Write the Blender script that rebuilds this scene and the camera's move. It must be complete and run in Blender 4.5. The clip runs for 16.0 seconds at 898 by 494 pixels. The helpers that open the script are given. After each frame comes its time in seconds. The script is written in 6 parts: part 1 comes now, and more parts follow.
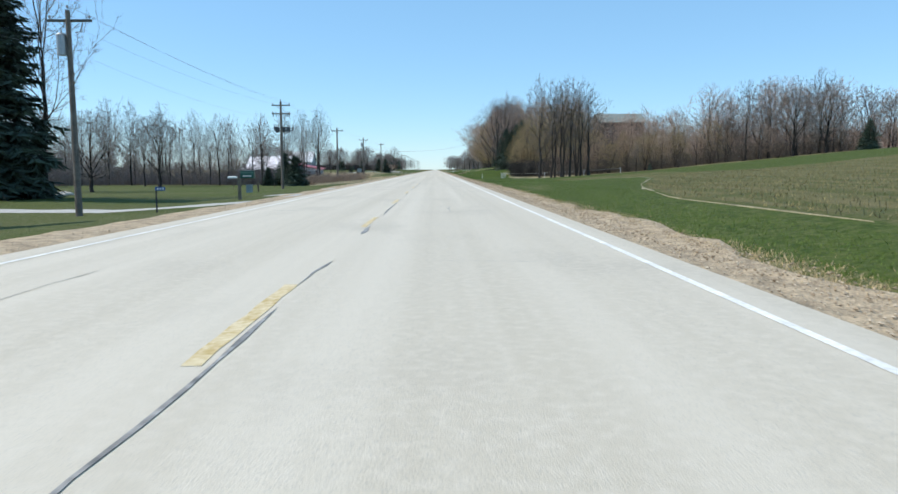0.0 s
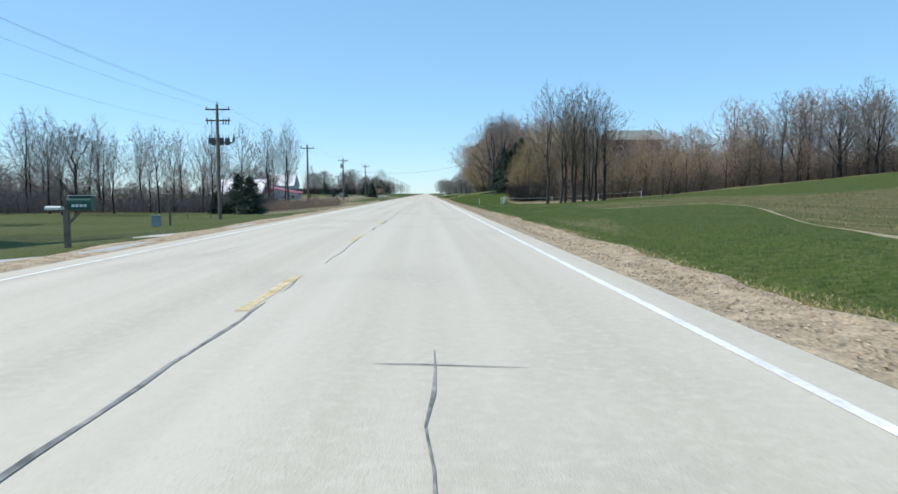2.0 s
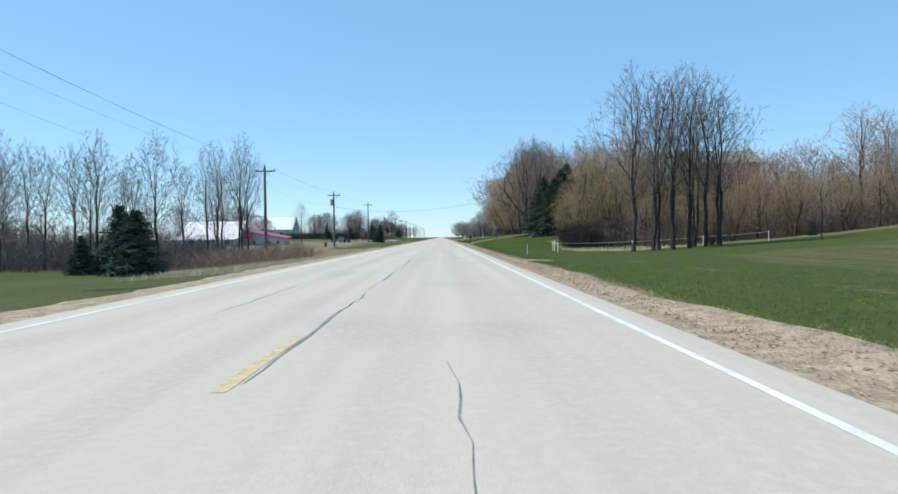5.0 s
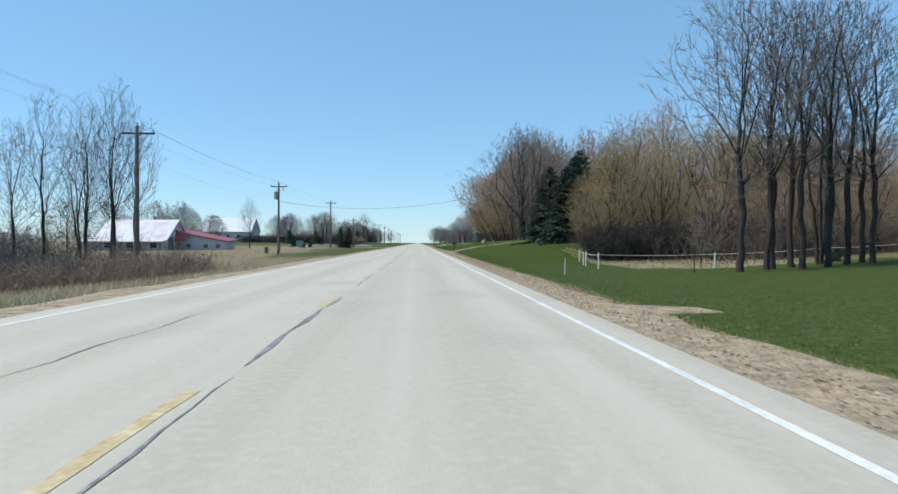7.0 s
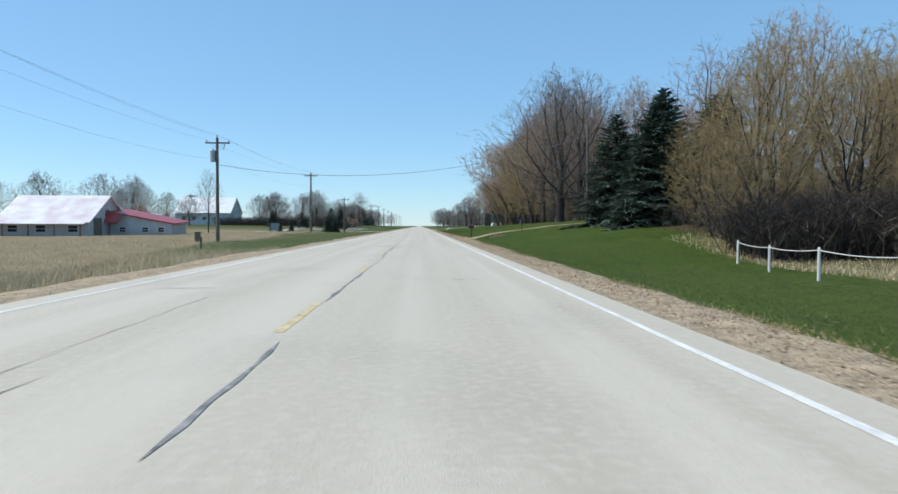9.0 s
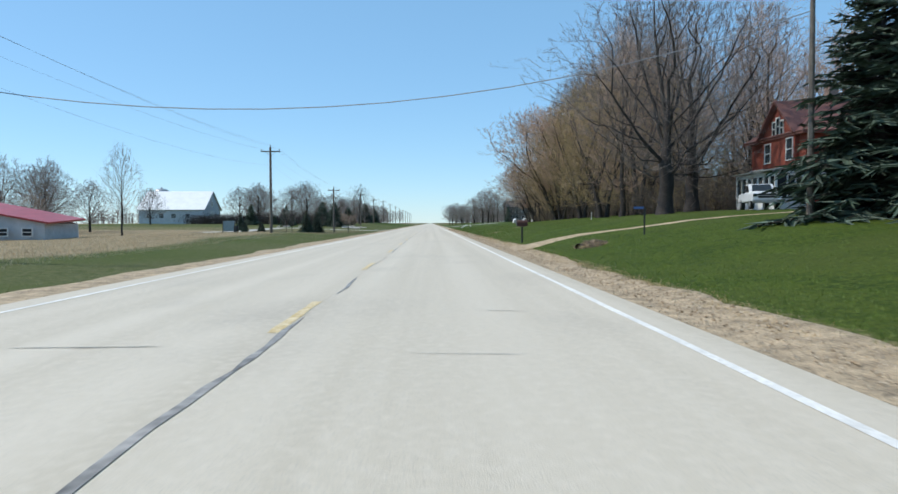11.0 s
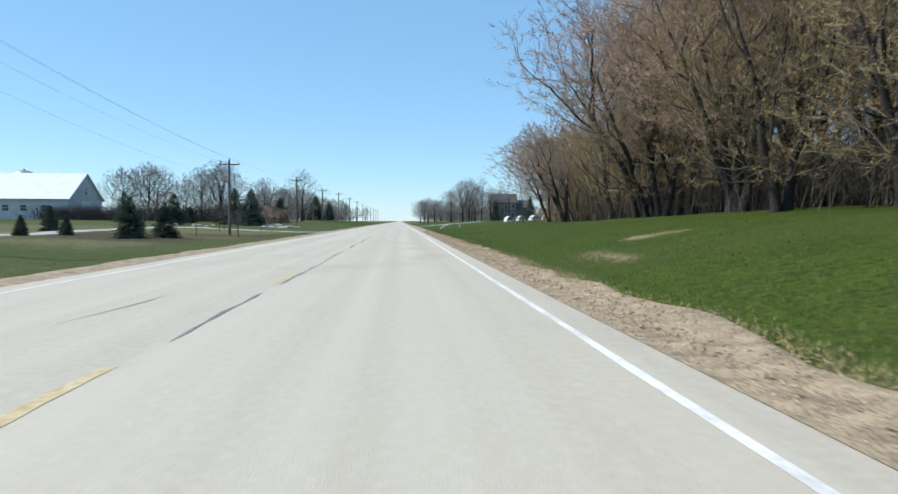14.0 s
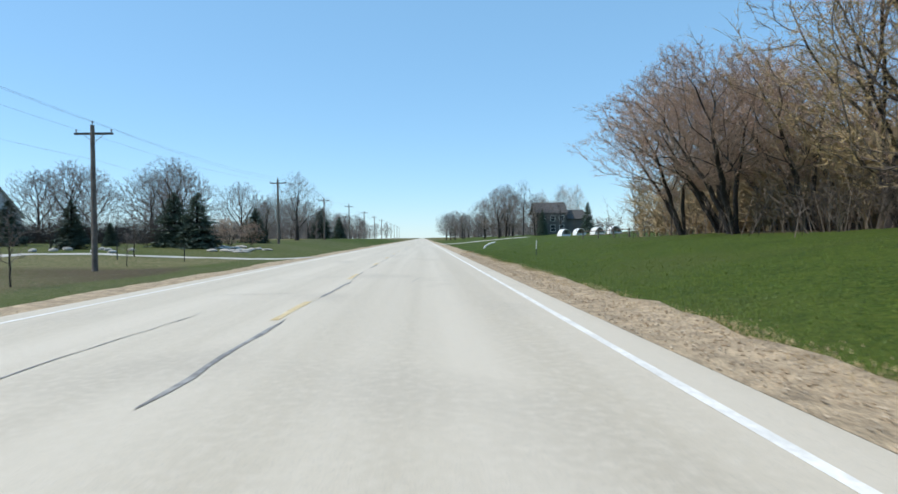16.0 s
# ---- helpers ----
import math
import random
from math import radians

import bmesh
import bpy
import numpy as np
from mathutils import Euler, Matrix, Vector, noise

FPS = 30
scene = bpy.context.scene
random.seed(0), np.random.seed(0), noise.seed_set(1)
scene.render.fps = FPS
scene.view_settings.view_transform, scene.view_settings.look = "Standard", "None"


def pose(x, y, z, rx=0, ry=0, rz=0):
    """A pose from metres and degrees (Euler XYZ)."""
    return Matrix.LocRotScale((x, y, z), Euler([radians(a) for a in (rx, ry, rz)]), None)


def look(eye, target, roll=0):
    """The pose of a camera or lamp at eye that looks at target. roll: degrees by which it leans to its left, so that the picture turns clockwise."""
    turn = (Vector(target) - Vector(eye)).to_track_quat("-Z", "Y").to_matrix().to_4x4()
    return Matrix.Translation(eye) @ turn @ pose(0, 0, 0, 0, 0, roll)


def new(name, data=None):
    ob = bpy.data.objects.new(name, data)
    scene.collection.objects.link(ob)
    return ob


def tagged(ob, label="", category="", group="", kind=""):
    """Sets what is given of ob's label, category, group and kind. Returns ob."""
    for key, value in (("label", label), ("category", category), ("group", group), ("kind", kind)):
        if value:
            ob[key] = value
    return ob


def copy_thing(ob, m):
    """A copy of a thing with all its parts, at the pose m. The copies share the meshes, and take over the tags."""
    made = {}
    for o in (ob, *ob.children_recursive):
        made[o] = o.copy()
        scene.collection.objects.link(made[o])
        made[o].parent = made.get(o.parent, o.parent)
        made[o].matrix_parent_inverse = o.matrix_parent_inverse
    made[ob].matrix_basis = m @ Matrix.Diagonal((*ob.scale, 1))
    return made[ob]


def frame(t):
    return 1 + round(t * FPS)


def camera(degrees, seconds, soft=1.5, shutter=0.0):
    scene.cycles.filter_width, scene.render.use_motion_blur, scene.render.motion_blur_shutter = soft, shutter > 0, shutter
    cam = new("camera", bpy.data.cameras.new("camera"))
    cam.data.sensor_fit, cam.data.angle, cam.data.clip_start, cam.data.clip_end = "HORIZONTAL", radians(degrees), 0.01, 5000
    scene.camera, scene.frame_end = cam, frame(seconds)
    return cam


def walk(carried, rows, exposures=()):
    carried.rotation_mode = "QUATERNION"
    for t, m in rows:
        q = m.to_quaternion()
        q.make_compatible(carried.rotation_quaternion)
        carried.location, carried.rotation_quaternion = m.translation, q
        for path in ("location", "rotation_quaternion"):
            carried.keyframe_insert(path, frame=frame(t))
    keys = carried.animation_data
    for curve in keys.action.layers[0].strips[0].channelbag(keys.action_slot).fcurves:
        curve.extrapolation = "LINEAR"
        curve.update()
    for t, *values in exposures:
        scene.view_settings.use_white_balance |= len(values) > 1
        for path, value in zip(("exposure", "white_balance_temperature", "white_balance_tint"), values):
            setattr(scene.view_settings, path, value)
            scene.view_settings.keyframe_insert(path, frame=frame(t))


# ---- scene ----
cam = camera(64.2, 16.0, soft=1.5, shutter=0.12)
walk(cam, [
    (0, pose(0.03, 22.31, 1.30, 83.82, 0.16, -1.06)),
    (0.5, pose(0.14, 27.07, 1.30, 83.62, -0.16, -2.21)),
    (1, pose(0.29, 31.94, 1.30, 84.66, -0.67, -2.73)),
    (1.5, pose(0.37, 36.97, 1.30, 84.99, -0.54, -2.84)),
    (2, pose(0.45, 42.23, 1.30, 85.72, 0.25, -1.78)),
    (2.5, pose(0.48, 47.82, 1.29, 86.27, 0.54, -2.03)),
    (3, pose(0.34, 53.79, 1.30, 82.65, -0.46, -1.16)),
    (3.5, pose(0.26, 59.97, 1.29, 83.30, 0.43, 0.43)),
    (4, pose(0.25, 66.21, 1.30, 84.43, 0.15, -0.60)),
    (4.5, pose(0.24, 72.54, 1.30, 87.94, -0.14, -0.26)),
    (4.7, pose(0.28, 75.10, 1.30, 89.22, 0.41, -0.13)),
    (6.8, pose(0.35, 102.44, 1.30, 89.14, -0.21, -2.65)),
    (7, pose(0.35, 105.27, 1.30, 89.68, -0.20, -2.44)),
    (7.5, pose(0.20, 112.40, 1.30, 88.61, -0.14, -2.00)),
    (8, pose(0.08, 119.57, 1.30, 88.42, -0.48, -2.87)),
    (8.5, pose(0.02, 126.90, 1.30, 88.10, -0.30, -2.63)),
    (9, pose(0.09, 134.27, 1.30, 88.33, -0.26, -2.33)),
    (9.2, pose(0.04, 137.28, 1.30, 87.88, -0.06, -2.68)),
    (11.3, pose(0.32, 174.61, 1.30, 88.09, 0.23, -1.38)),
    (11.5, pose(0.35, 178.05, 1.30, 86.72, -0.69, -4.01)),
    (12, pose(0.48, 186.62, 1.30, 87.38, 0.03, -2.36)),
    (12.5, pose(0.60, 195.11, 1.30, 88.32, 0.46, -1.31)),
    (13, pose(0.73, 203.56, 1.30, 89.18, 0.44, -1.76)),
    (13.5, pose(0.88, 212.18, 1.30, 89.61, -0.00, -3.64)),
    (14, pose(0.94, 221.16, 1.30, 87.95, -0.26, -3.90)),
    (14.5, pose(0.95, 230.41, 1.30, 88.43, -0.05, -3.18)),
    (15, pose(0.92, 239.87, 1.30, 88.31, 0.10, -2.91)),
    (15.5, pose(0.86, 249.39, 1.30, 88.35, 0.39, -2.08)),
    (16, pose(0.79, 258.98, 1.30, 89.25, 0.71, -2.09)),
], exposures=[(0, 0.27), (4.7, 0.27), (6.8, 0.12), (9.2, 0.12), (11.3, 0.2), (12.5, 0.25), (16, 0.25)])

# ---- sky and sun: sun high on the left, slightly ahead ----
SUN_EL, SUN_DIR = radians(49), Vector((-1.0, 0.05, 0)).normalized()
world = bpy.data.worlds.new("sky")
scene.world = world
world.use_nodes = True
wn = world.node_tree.nodes
sky = wn.new("ShaderNodeTexSky")
sky.sky_type, sky.sun_disc = "NISHITA", False
sky.sun_elevation, sky.sun_rotation = SUN_EL, math.atan2(SUN_DIR.x, SUN_DIR.y)
sky.air_density, sky.dust_density, sky.ozone_density, sky.altitude = 1.0, 0.05, 4.0, 900
wn["Background"].inputs["Strength"].default_value = 0.15
tint = wn.new("ShaderNodeMix")
tint.data_type, tint.blend_type = "RGBA", "MULTIPLY"
tint.inputs["Factor"].default_value, tint.inputs["B"].default_value = 1.0, (0.96, 1.025, 1.065, 1)
haze = wn.new("ShaderNodeMix")
haze.data_type = "RGBA"
haze.inputs["Factor"].default_value, haze.inputs["B"].default_value = 0.5, (1.55, 3.2, 4.6, 1)
world.node_tree.links.new(sky.outputs[0], haze.inputs["A"])
world.node_tree.links.new(haze.outputs["Result"], tint.inputs["A"])
world.node_tree.links.new(tint.outputs["Result"], wn["Background"].inputs["Color"])
sun_data = bpy.data.lights.new("sun", "SUN")
sun_data.energy, sun_data.angle, sun_data.color = 3.3, radians(0.53), (1.0, 0.94, 0.84)
sun = new("sun", sun_data)
to_sun = SUN_DIR * math.cos(SUN_EL) + Vector((0, 0, math.sin(SUN_EL)))
sun.matrix_world = look(to_sun * 300, (0, 0, 0))


# ---- materials ----
def material(name, color, rough=0.8, metal=0.0, vary=0.25, scale=3.0, bump=0.0, fine=40.0, island=False, tint=None):
    """A base colour varied at two scales, with relief and per-piece change."""
    m = bpy.data.materials.new(name)
    m.use_nodes = True
    nt = m.node_tree
    b = nt.nodes["Principled BSDF"]
    b.inputs["Roughness"].default_value, b.inputs["Metallic"].default_value = rough, metal
    tc = nt.nodes.new("ShaderNodeTexCoord")
    parts = []
    for s, d in ((scale, 4), (fine, 2)):
        n = nt.nodes.new("ShaderNodeTexNoise")
        n.inputs["Scale"].default_value, n.inputs["Detail"].default_value = s, d
        nt.links.new(tc.outputs["Object"], n.inputs["Vector"])
        parts.append(n)
    add = nt.nodes.new("ShaderNodeMath")
    add.operation = "ADD"
    nt.links.new(parts[0].outputs["Fac"], add.inputs[0])
    nt.links.new(parts[1].outputs["Fac"], add.inputs[1])
    last = add
    if island:
        geo, inf, a2, a3 = (nt.nodes.new(k) for k in ("ShaderNodeNewGeometry", "ShaderNodeObjectInfo", "ShaderNodeMath", "ShaderNodeMath"))
        a2.operation, a3.operation = "ADD", "ADD"
        nt.links.new(geo.outputs["Random Per Island"], a2.inputs[0])
        nt.links.new(inf.outputs["Random"], a2.inputs[1])
        nt.links.new(last.outputs[0], a3.inputs[0])
        nt.links.new(a2.outputs[0], a3.inputs[1])
        last = a3
    ramp = nt.nodes.new("ShaderNodeMapRange")
    ramp.inputs["From Min"].default_value, ramp.inputs["From Max"].default_value = (0.9, 3.1 - 0.9) if island else (0.7, 1.3)
    nt.links.new(last.outputs[0], ramp.inputs["Value"])
    mix = nt.nodes.new("ShaderNodeMix")
    mix.data_type = "RGBA"
    lo = [c * (1 - vary) for c in color]
    hi = [min(1, c * (1 + vary)) for c in (tint or color)]
    mix.inputs["A"].default_value, mix.inputs["B"].default_value = (*lo, 1), (*hi, 1)
    nt.links.new(ramp.outputs[0], mix.inputs["Factor"])
    nt.links.new(mix.outputs["Result"], b.inputs["Base Color"])
    if bump:
        bp = nt.nodes.new("ShaderNodeBump")
        bp.inputs["Strength"].default_value = bump
        bp.inputs["Distance"].default_value = 0.05
        nt.links.new(add.outputs[0], bp.inputs["Height"])
        nt.links.new(bp.outputs[0], b.inputs["Normal"])
    return m


M_BARK = material("bark", (0.036, 0.029, 0.026), 0.9, vary=0.45, scale=1.5, bump=0.6, fine=12)
M_BRANCH = material("branch_bark", (0.10, 0.08, 0.067), 0.9, vary=0.4, scale=1.5, fine=12, island=True)
M_TWIG = material("twigs", (0.13, 0.11, 0.10), 0.85, vary=0.4, scale=0.4, fine=5, island=True, tint=(0.20, 0.168, 0.152))
M_TWIG_RED = material("reddish_twigs", (0.25, 0.168, 0.128), 0.85, vary=0.4, scale=0.4, fine=5, island=True, tint=(0.38, 0.27, 0.21))
# darker copy of the twig colour, with understory shade painted into it
M_TWIG_DARK = material("dark_twigs", (0.075, 0.058, 0.045), 0.85, vary=0.4, scale=0.4, fine=5, island=True, tint=(0.11, 0.086, 0.066))
M_TWIG_OLIVE = material("olive_twigs", (0.195, 0.147, 0.088), 0.85, vary=0.4, scale=0.4, fine=5, island=True, tint=(0.30, 0.225, 0.125))
M_BUD = material("buds", (0.33, 0.23, 0.09), 0.7, vary=0.5, scale=0.5, fine=6, island=True, tint=(0.40, 0.285, 0.11))
M_BUD_RED = material("reddish_buds", (0.46, 0.32, 0.22), 0.7, vary=0.4, scale=0.5, fine=6, island=True)
M_NEEDLE = material("needles", (0.028, 0.047, 0.031), 0.7, vary=0.5, scale=0.5, fine=6, island=True, tint=(0.056, 0.086, 0.06))
M_BRUSH = material("dry_brush", (0.21, 0.155, 0.115), 0.9, vary=0.4, scale=0.2, fine=3, island=True)
M_DRY = material("dry_grass", (0.56, 0.44, 0.28), 0.9, vary=0.35, scale=0.3, fine=4, island=True)
M_GRASS = material("grass_blades", (0.05, 0.10, 0.008), 0.6, vary=0.4, scale=0.3, fine=4, island=True, tint=(0.09, 0.135, 0.016))
# left-hand blades: windscreen glare put into the colour as a greyer green
M_GRASS_GLARE = material("glare_paled_grass_blades", (0.11, 0.125, 0.04), 0.6, vary=0.4, scale=0.3, fine=4, island=True, tint=(0.17, 0.17, 0.07))
M_STRAW = material("dead_straw", (0.36, 0.27, 0.15), 0.9, vary=0.5, scale=0.4, fine=5, island=True)
M_STUBBLE = material("stubble", (0.24, 0.20, 0.09), 0.9, vary=0.5, scale=0.3, fine=4, island=True)
M_EARTH = material("dry_pale_earth", (0.25, 0.215, 0.125), 0.95, vary=0.45, scale=1.2, bump=0.5, fine=9)
M_GRAVEL = material("gravel", (0.42, 0.32, 0.21), 0.95, vary=0.5, scale=2.6, bump=0.8, fine=26)
M_CLOD = material("earth_clods", (0.27, 0.20, 0.13), 0.95, vary=0.5, scale=2, fine=20, island=True)
# brush coloured near black, so the shade inside it is painted in
M_BRUSH_SHADE = material("shade_dark_brush", (0.032, 0.027, 0.025), 0.9, vary=0.4, scale=0.2, fine=3, island=True)
M_BRUSH_GREY = material("grey_brush", (0.15, 0.13, 0.125), 0.9, vary=0.4, scale=0.2, fine=3, island=True)
M_STONE = material("gravel_stones", (0.42, 0.34, 0.25), 0.9, vary=0.5, scale=2, fine=20, island=True)
M_POLE = material("weathered_pole", (0.16, 0.135, 0.115), 0.9, vary=0.35, scale=2.5, bump=0.4, fine=30)
M_STEEL = material("galvanised_steel", (0.42, 0.43, 0.44), 0.45, metal=0.6, vary=0.15, scale=3)
M_WIRE = material("wire", (0.30, 0.31, 0.33), 0.6, vary=0.1)
M_CERAMIC = material("insulator_ceramic", (0.30, 0.28, 0.27), 0.3, vary=0.1)
M_WHITE = material("white_paint", (0.72, 0.72, 0.70), 0.5, vary=0.1, scale=2)
M_ROPE = material("white_rope", (0.75, 0.74, 0.70), 0.8, vary=0.1, scale=8)
M_LINE = material("edge_line_paint", (0.78, 0.76, 0.72), 0.9, vary=0.2, scale=1.5, fine=18)
M_YELLOW = material("centre_line_paint", (0.62, 0.42, 0.13), 0.75, vary=0.25, scale=2.5, fine=14, tint=(0.62, 0.53, 0.36))
M_TAR = material("crack_sealant", (0.20, 0.185, 0.165), 0.6, vary=0.5, scale=1.5, fine=8, tint=(0.30, 0.28, 0.26))
M_ROOF = material("white_metal_roof", (0.88, 0.87, 0.86), 0.4, metal=0.0, vary=0.08, scale=0.8)
M_ROOF_RED = material("red_metal_roof", (0.42, 0.07, 0.07), 0.4, vary=0.25, scale=0.8)
M_ROOF_PINK = material("faded_red_metal_roof", (0.88, 0.67, 0.66), 0.4, vary=0.2, scale=0.5, tint=(0.92, 0.85, 0.85))
M_BARN = material("pale_barn_boards", (0.56, 0.56, 0.57), 0.8, vary=0.15, scale=1.5)
M_GREYROOF = material("grey_shingles", (0.22, 0.24, 0.22), 0.9, vary=0.2, scale=2)
M_ROOFDARK = material("dark_grey_shingles", (0.085, 0.08, 0.078), 0.9, vary=0.2, scale=2)
M_SHINGLE = material("red_shingles", (0.20, 0.048, 0.030), 0.85, vary=0.3, scale=2.5, fine=14, island=True)
M_ROOFSH = material("red_brown_roof_shingles", (0.17, 0.072, 0.06), 0.9, vary=0.3, scale=2, fine=12, island=True)
M_SIDING = material("white_siding", (0.6, 0.61, 0.62), 0.6, vary=0.1, scale=1.5)
M_DARKWALL = material("dark_siding", (0.12, 0.11, 0.10), 0.8, vary=0.2, scale=1.5)
M_CONCRETE = material("concrete", (0.45, 0.43, 0.40), 0.9, vary=0.2, scale=2)
M_GLASS = material("window_glass", (0.03, 0.035, 0.04), 0.08, vary=0.1)
M_PAINT_WHITE = material("white_car_paint", (0.78, 0.79, 0.80), 0.25, vary=0.03)
M_PAINT_RED = material("red_car_paint", (0.42, 0.02, 0.025), 0.25, vary=0.05)
M_RUBBER = material("black_rubber", (0.02, 0.02, 0.02), 0.8, vary=0.2)
M_DARKSTEEL = material("dark_weathered_steel", (0.10, 0.10, 0.105), 0.5, vary=0.2, scale=4)
M_DARK = material("dark_metal", (0.03, 0.03, 0.032), 0.5, vary=0.2)
M_GREEN = material("green_painted_metal", (0.02, 0.085, 0.06), 0.45, vary=0.15)
M_RUST = material("rusty_metal", (0.075, 0.03, 0.024), 0.8, vary=0.5, scale=9)
M_BLUE = material("blue_sign", (0.05, 0.12, 0.32), 0.5, vary=0.1)
M_BRICK = material("chimney_brick", (0.28, 0.20, 0.17), 0.9, vary=0.3, scale=6)
M_ROCK = material("limestone", (0.42, 0.39, 0.35), 0.9, vary=0.3, scale=2, bump=0.5, fine=10)
M_WOOD = material("weathered_wood", (0.20, 0.16, 0.12), 0.9, vary=0.35, scale=3)
M_PED = material("grey_green_box", (0.28, 0.33, 0.34), 0.6, vary=0.15, scale=3)


# ---- building blocks ----
def link_mesh(name, verts, faces, mat, parent=None, label="", smooth=False):
    me = bpy.data.meshes.new(name)
    me.from_pydata([tuple(v) for v in verts], [], [tuple(f) for f in faces])
    me.update()
    if smooth:
        me.shade_smooth()
    me.materials.append(mat)
    ob = new(name, me)
    if parent:
        ob.parent = parent
    if label:
        ob["label"] = label
    return ob


def part(name, bm, mat, parent=None, label="", smooth=False):
    me = bpy.data.meshes.new(name)
    bmesh.ops.recalc_face_normals(bm, faces=bm.faces)
    bm.to_mesh(me)
    bm.free()
    if smooth:
        me.shade_smooth()
    me.materials.append(mat)
    ob = new(name, me)
    if parent:
        ob.parent = parent
    if label:
        ob["label"] = label
    return ob


def thing(name, x, y, z, label, category, group="", turn=0.0, kind=""):
    ob = new(name)
    ob.matrix_world = pose(x, y, z, 0, 0, turn)
    return tagged(ob, label, category, group, kind)


def add_box(bm, x0, x1, y0, y1, z0, z1, bevel=0.0):
    r = bmesh.ops.create_cube(bm, size=1)
    for v in r["verts"]:
        v.co = Vector((x0 + (v.co.x + 0.5) * (x1 - x0), y0 + (v.co.y + 0.5) * (y1 - y0), z0 + (v.co.z + 0.5) * (z1 - z0)))
    if bevel:
        es = {e for v in r["verts"] for e in v.link_edges}
        bmesh.ops.bevel(bm, geom=list(es), offset=bevel, segments=2, affect="EDGES")
    return bm


def box(x0, x1, y0, y1, z0, z1, bevel=0.0):
    return add_box(bmesh.new(), x0, x1, y0, y1, z0, z1, bevel)


def add_tube(bm, p0, p1, r0, r1, sides=8, caps=True):
    p0, p1 = Vector(p0), Vector(p1)
    d = p1 - p0
    m = Matrix.Translation((p0 + p1) / 2) @ d.to_track_quat("Z", "Y").to_matrix().to_4x4()
    bmesh.ops.create_cone(bm, cap_ends=caps, segments=sides, radius1=r0, radius2=r1, depth=d.length, matrix=m)
    return bm


def tube(p0, p1, r0, r1, sides=8):
    return add_tube(bmesh.new(), p0, p1, r0, r1, sides)


def slab(pts, nrm, thick):
    """A flat polygon given thickness along nrm."""
    bm = bmesh.new()
    n = Vector(nrm).normalized() * thick
    a = [bm.verts.new(p) for p in pts]
    b = [bm.verts.new(Vector(p) + n) for p in pts]
    bm.faces.new(a)
    bm.faces.new(b[::-1])
    for i in range(len(pts)):
        j = (i + 1) % len(pts)
        bm.faces.new((a[i], a[j], b[j], b[i]))
    return bm


def path_tube(points, r, sides=5):
    """One tube along a polyline, as vertex and face lists."""
    verts, faces = [], []
    pts = [Vector(p) for p in points]
    for i, p in enumerate(pts):
        d = (pts[min(i + 1, len(pts) - 1)] - pts[max(i - 1, 0)]).normalized()
        a = d.cross(Vector((0, 0, 1)))
        a = a.normalized() if a.length > 0.1 else Vector((1, 0, 0))
        b = a.cross(d)
        for k in range(sides):
            w = 2 * math.pi * k / sides
            verts.append(p + (a * math.cos(w) + b * math.sin(w)) * r)
    for i in range(len(pts) - 1):
        for k in range(sides):
            q = (k + 1) % sides
            faces.append((i * sides + k, i * sides + q, (i + 1) * sides + q, (i + 1) * sides + k))
    return verts, faces


def sticks_mesh(name, p0, p1, r0, r1, mat, parent=None, sides=3, label=""):
    """Many thin tapered sticks in one mesh."""
    p0, p1 = np.asarray(p0, float), np.asarray(p1, float)
    n = len(p0)
    r0, r1 = np.broadcast_to(r0, n), np.broadcast_to(r1, n)
    d = p1 - p0
    d /= np.linalg.norm(d, axis=1)[:, None] + 1e-9
    ref = np.where(np.abs(d[:, 2:3]) > 0.9, [[1.0, 0, 0]], [[0, 0, 1.0]])
    a = np.cross(d, ref)
    a /= np.linalg.norm(a, axis=1)[:, None]
    b = np.cross(d, a)
    verts = np.zeros((n, 2 * sides, 3))
    for k in range(sides):
        w = 2 * math.pi * k / sides
        o = a * math.cos(w) + b * math.sin(w)
        verts[:, k] = p0 + o * r0[:, None]
        verts[:, sides + k] = p1 + o * r1[:, None]
    f = np.array([[k, (k + 1) % sides, sides + (k + 1) % sides, sides + k] for k in range(sides)])
    faces = (np.arange(n)[:, None, None] * 2 * sides + f[None]).reshape(-1, 4)
    me = bpy.data.meshes.new(name)
    me.vertices.add(n * 2 * sides)
    me.vertices.foreach_set("co", verts.ravel())
    me.loops.add(len(faces) * 4)
    me.loops.foreach_set("vertex_index", faces.ravel())
    me.polygons.add(len(faces))
    me.polygons.foreach_set("loop_start", np.arange(len(faces)) * 4)
    me.update(calc_edges=True)
    me.materials.append(mat)
    ob = new(name, me)
    if parent:
        ob.parent = parent
    if label:
        ob["label"] = label
    return ob


def tris_mesh(name, tri, mat, parent=None):
    """A mesh of loose triangles, from an array n x 3 x 3."""
    tri = np.asarray(tri, float)
    n = len(tri)
    me = bpy.data.meshes.new(name)
    me.vertices.add(n * 3)
    me.vertices.foreach_set("co", tri.ravel())
    me.loops.add(n * 3)
    me.loops.foreach_set("vertex_index", np.arange(n * 3))
    me.polygons.add(n)
    me.polygons.foreach_set("loop_start", np.arange(n) * 3)
    me.update(calc_edges=True)
    me.materials.append(mat)
    ob = new(name, me)
    if parent:
        ob.parent = parent
    return ob


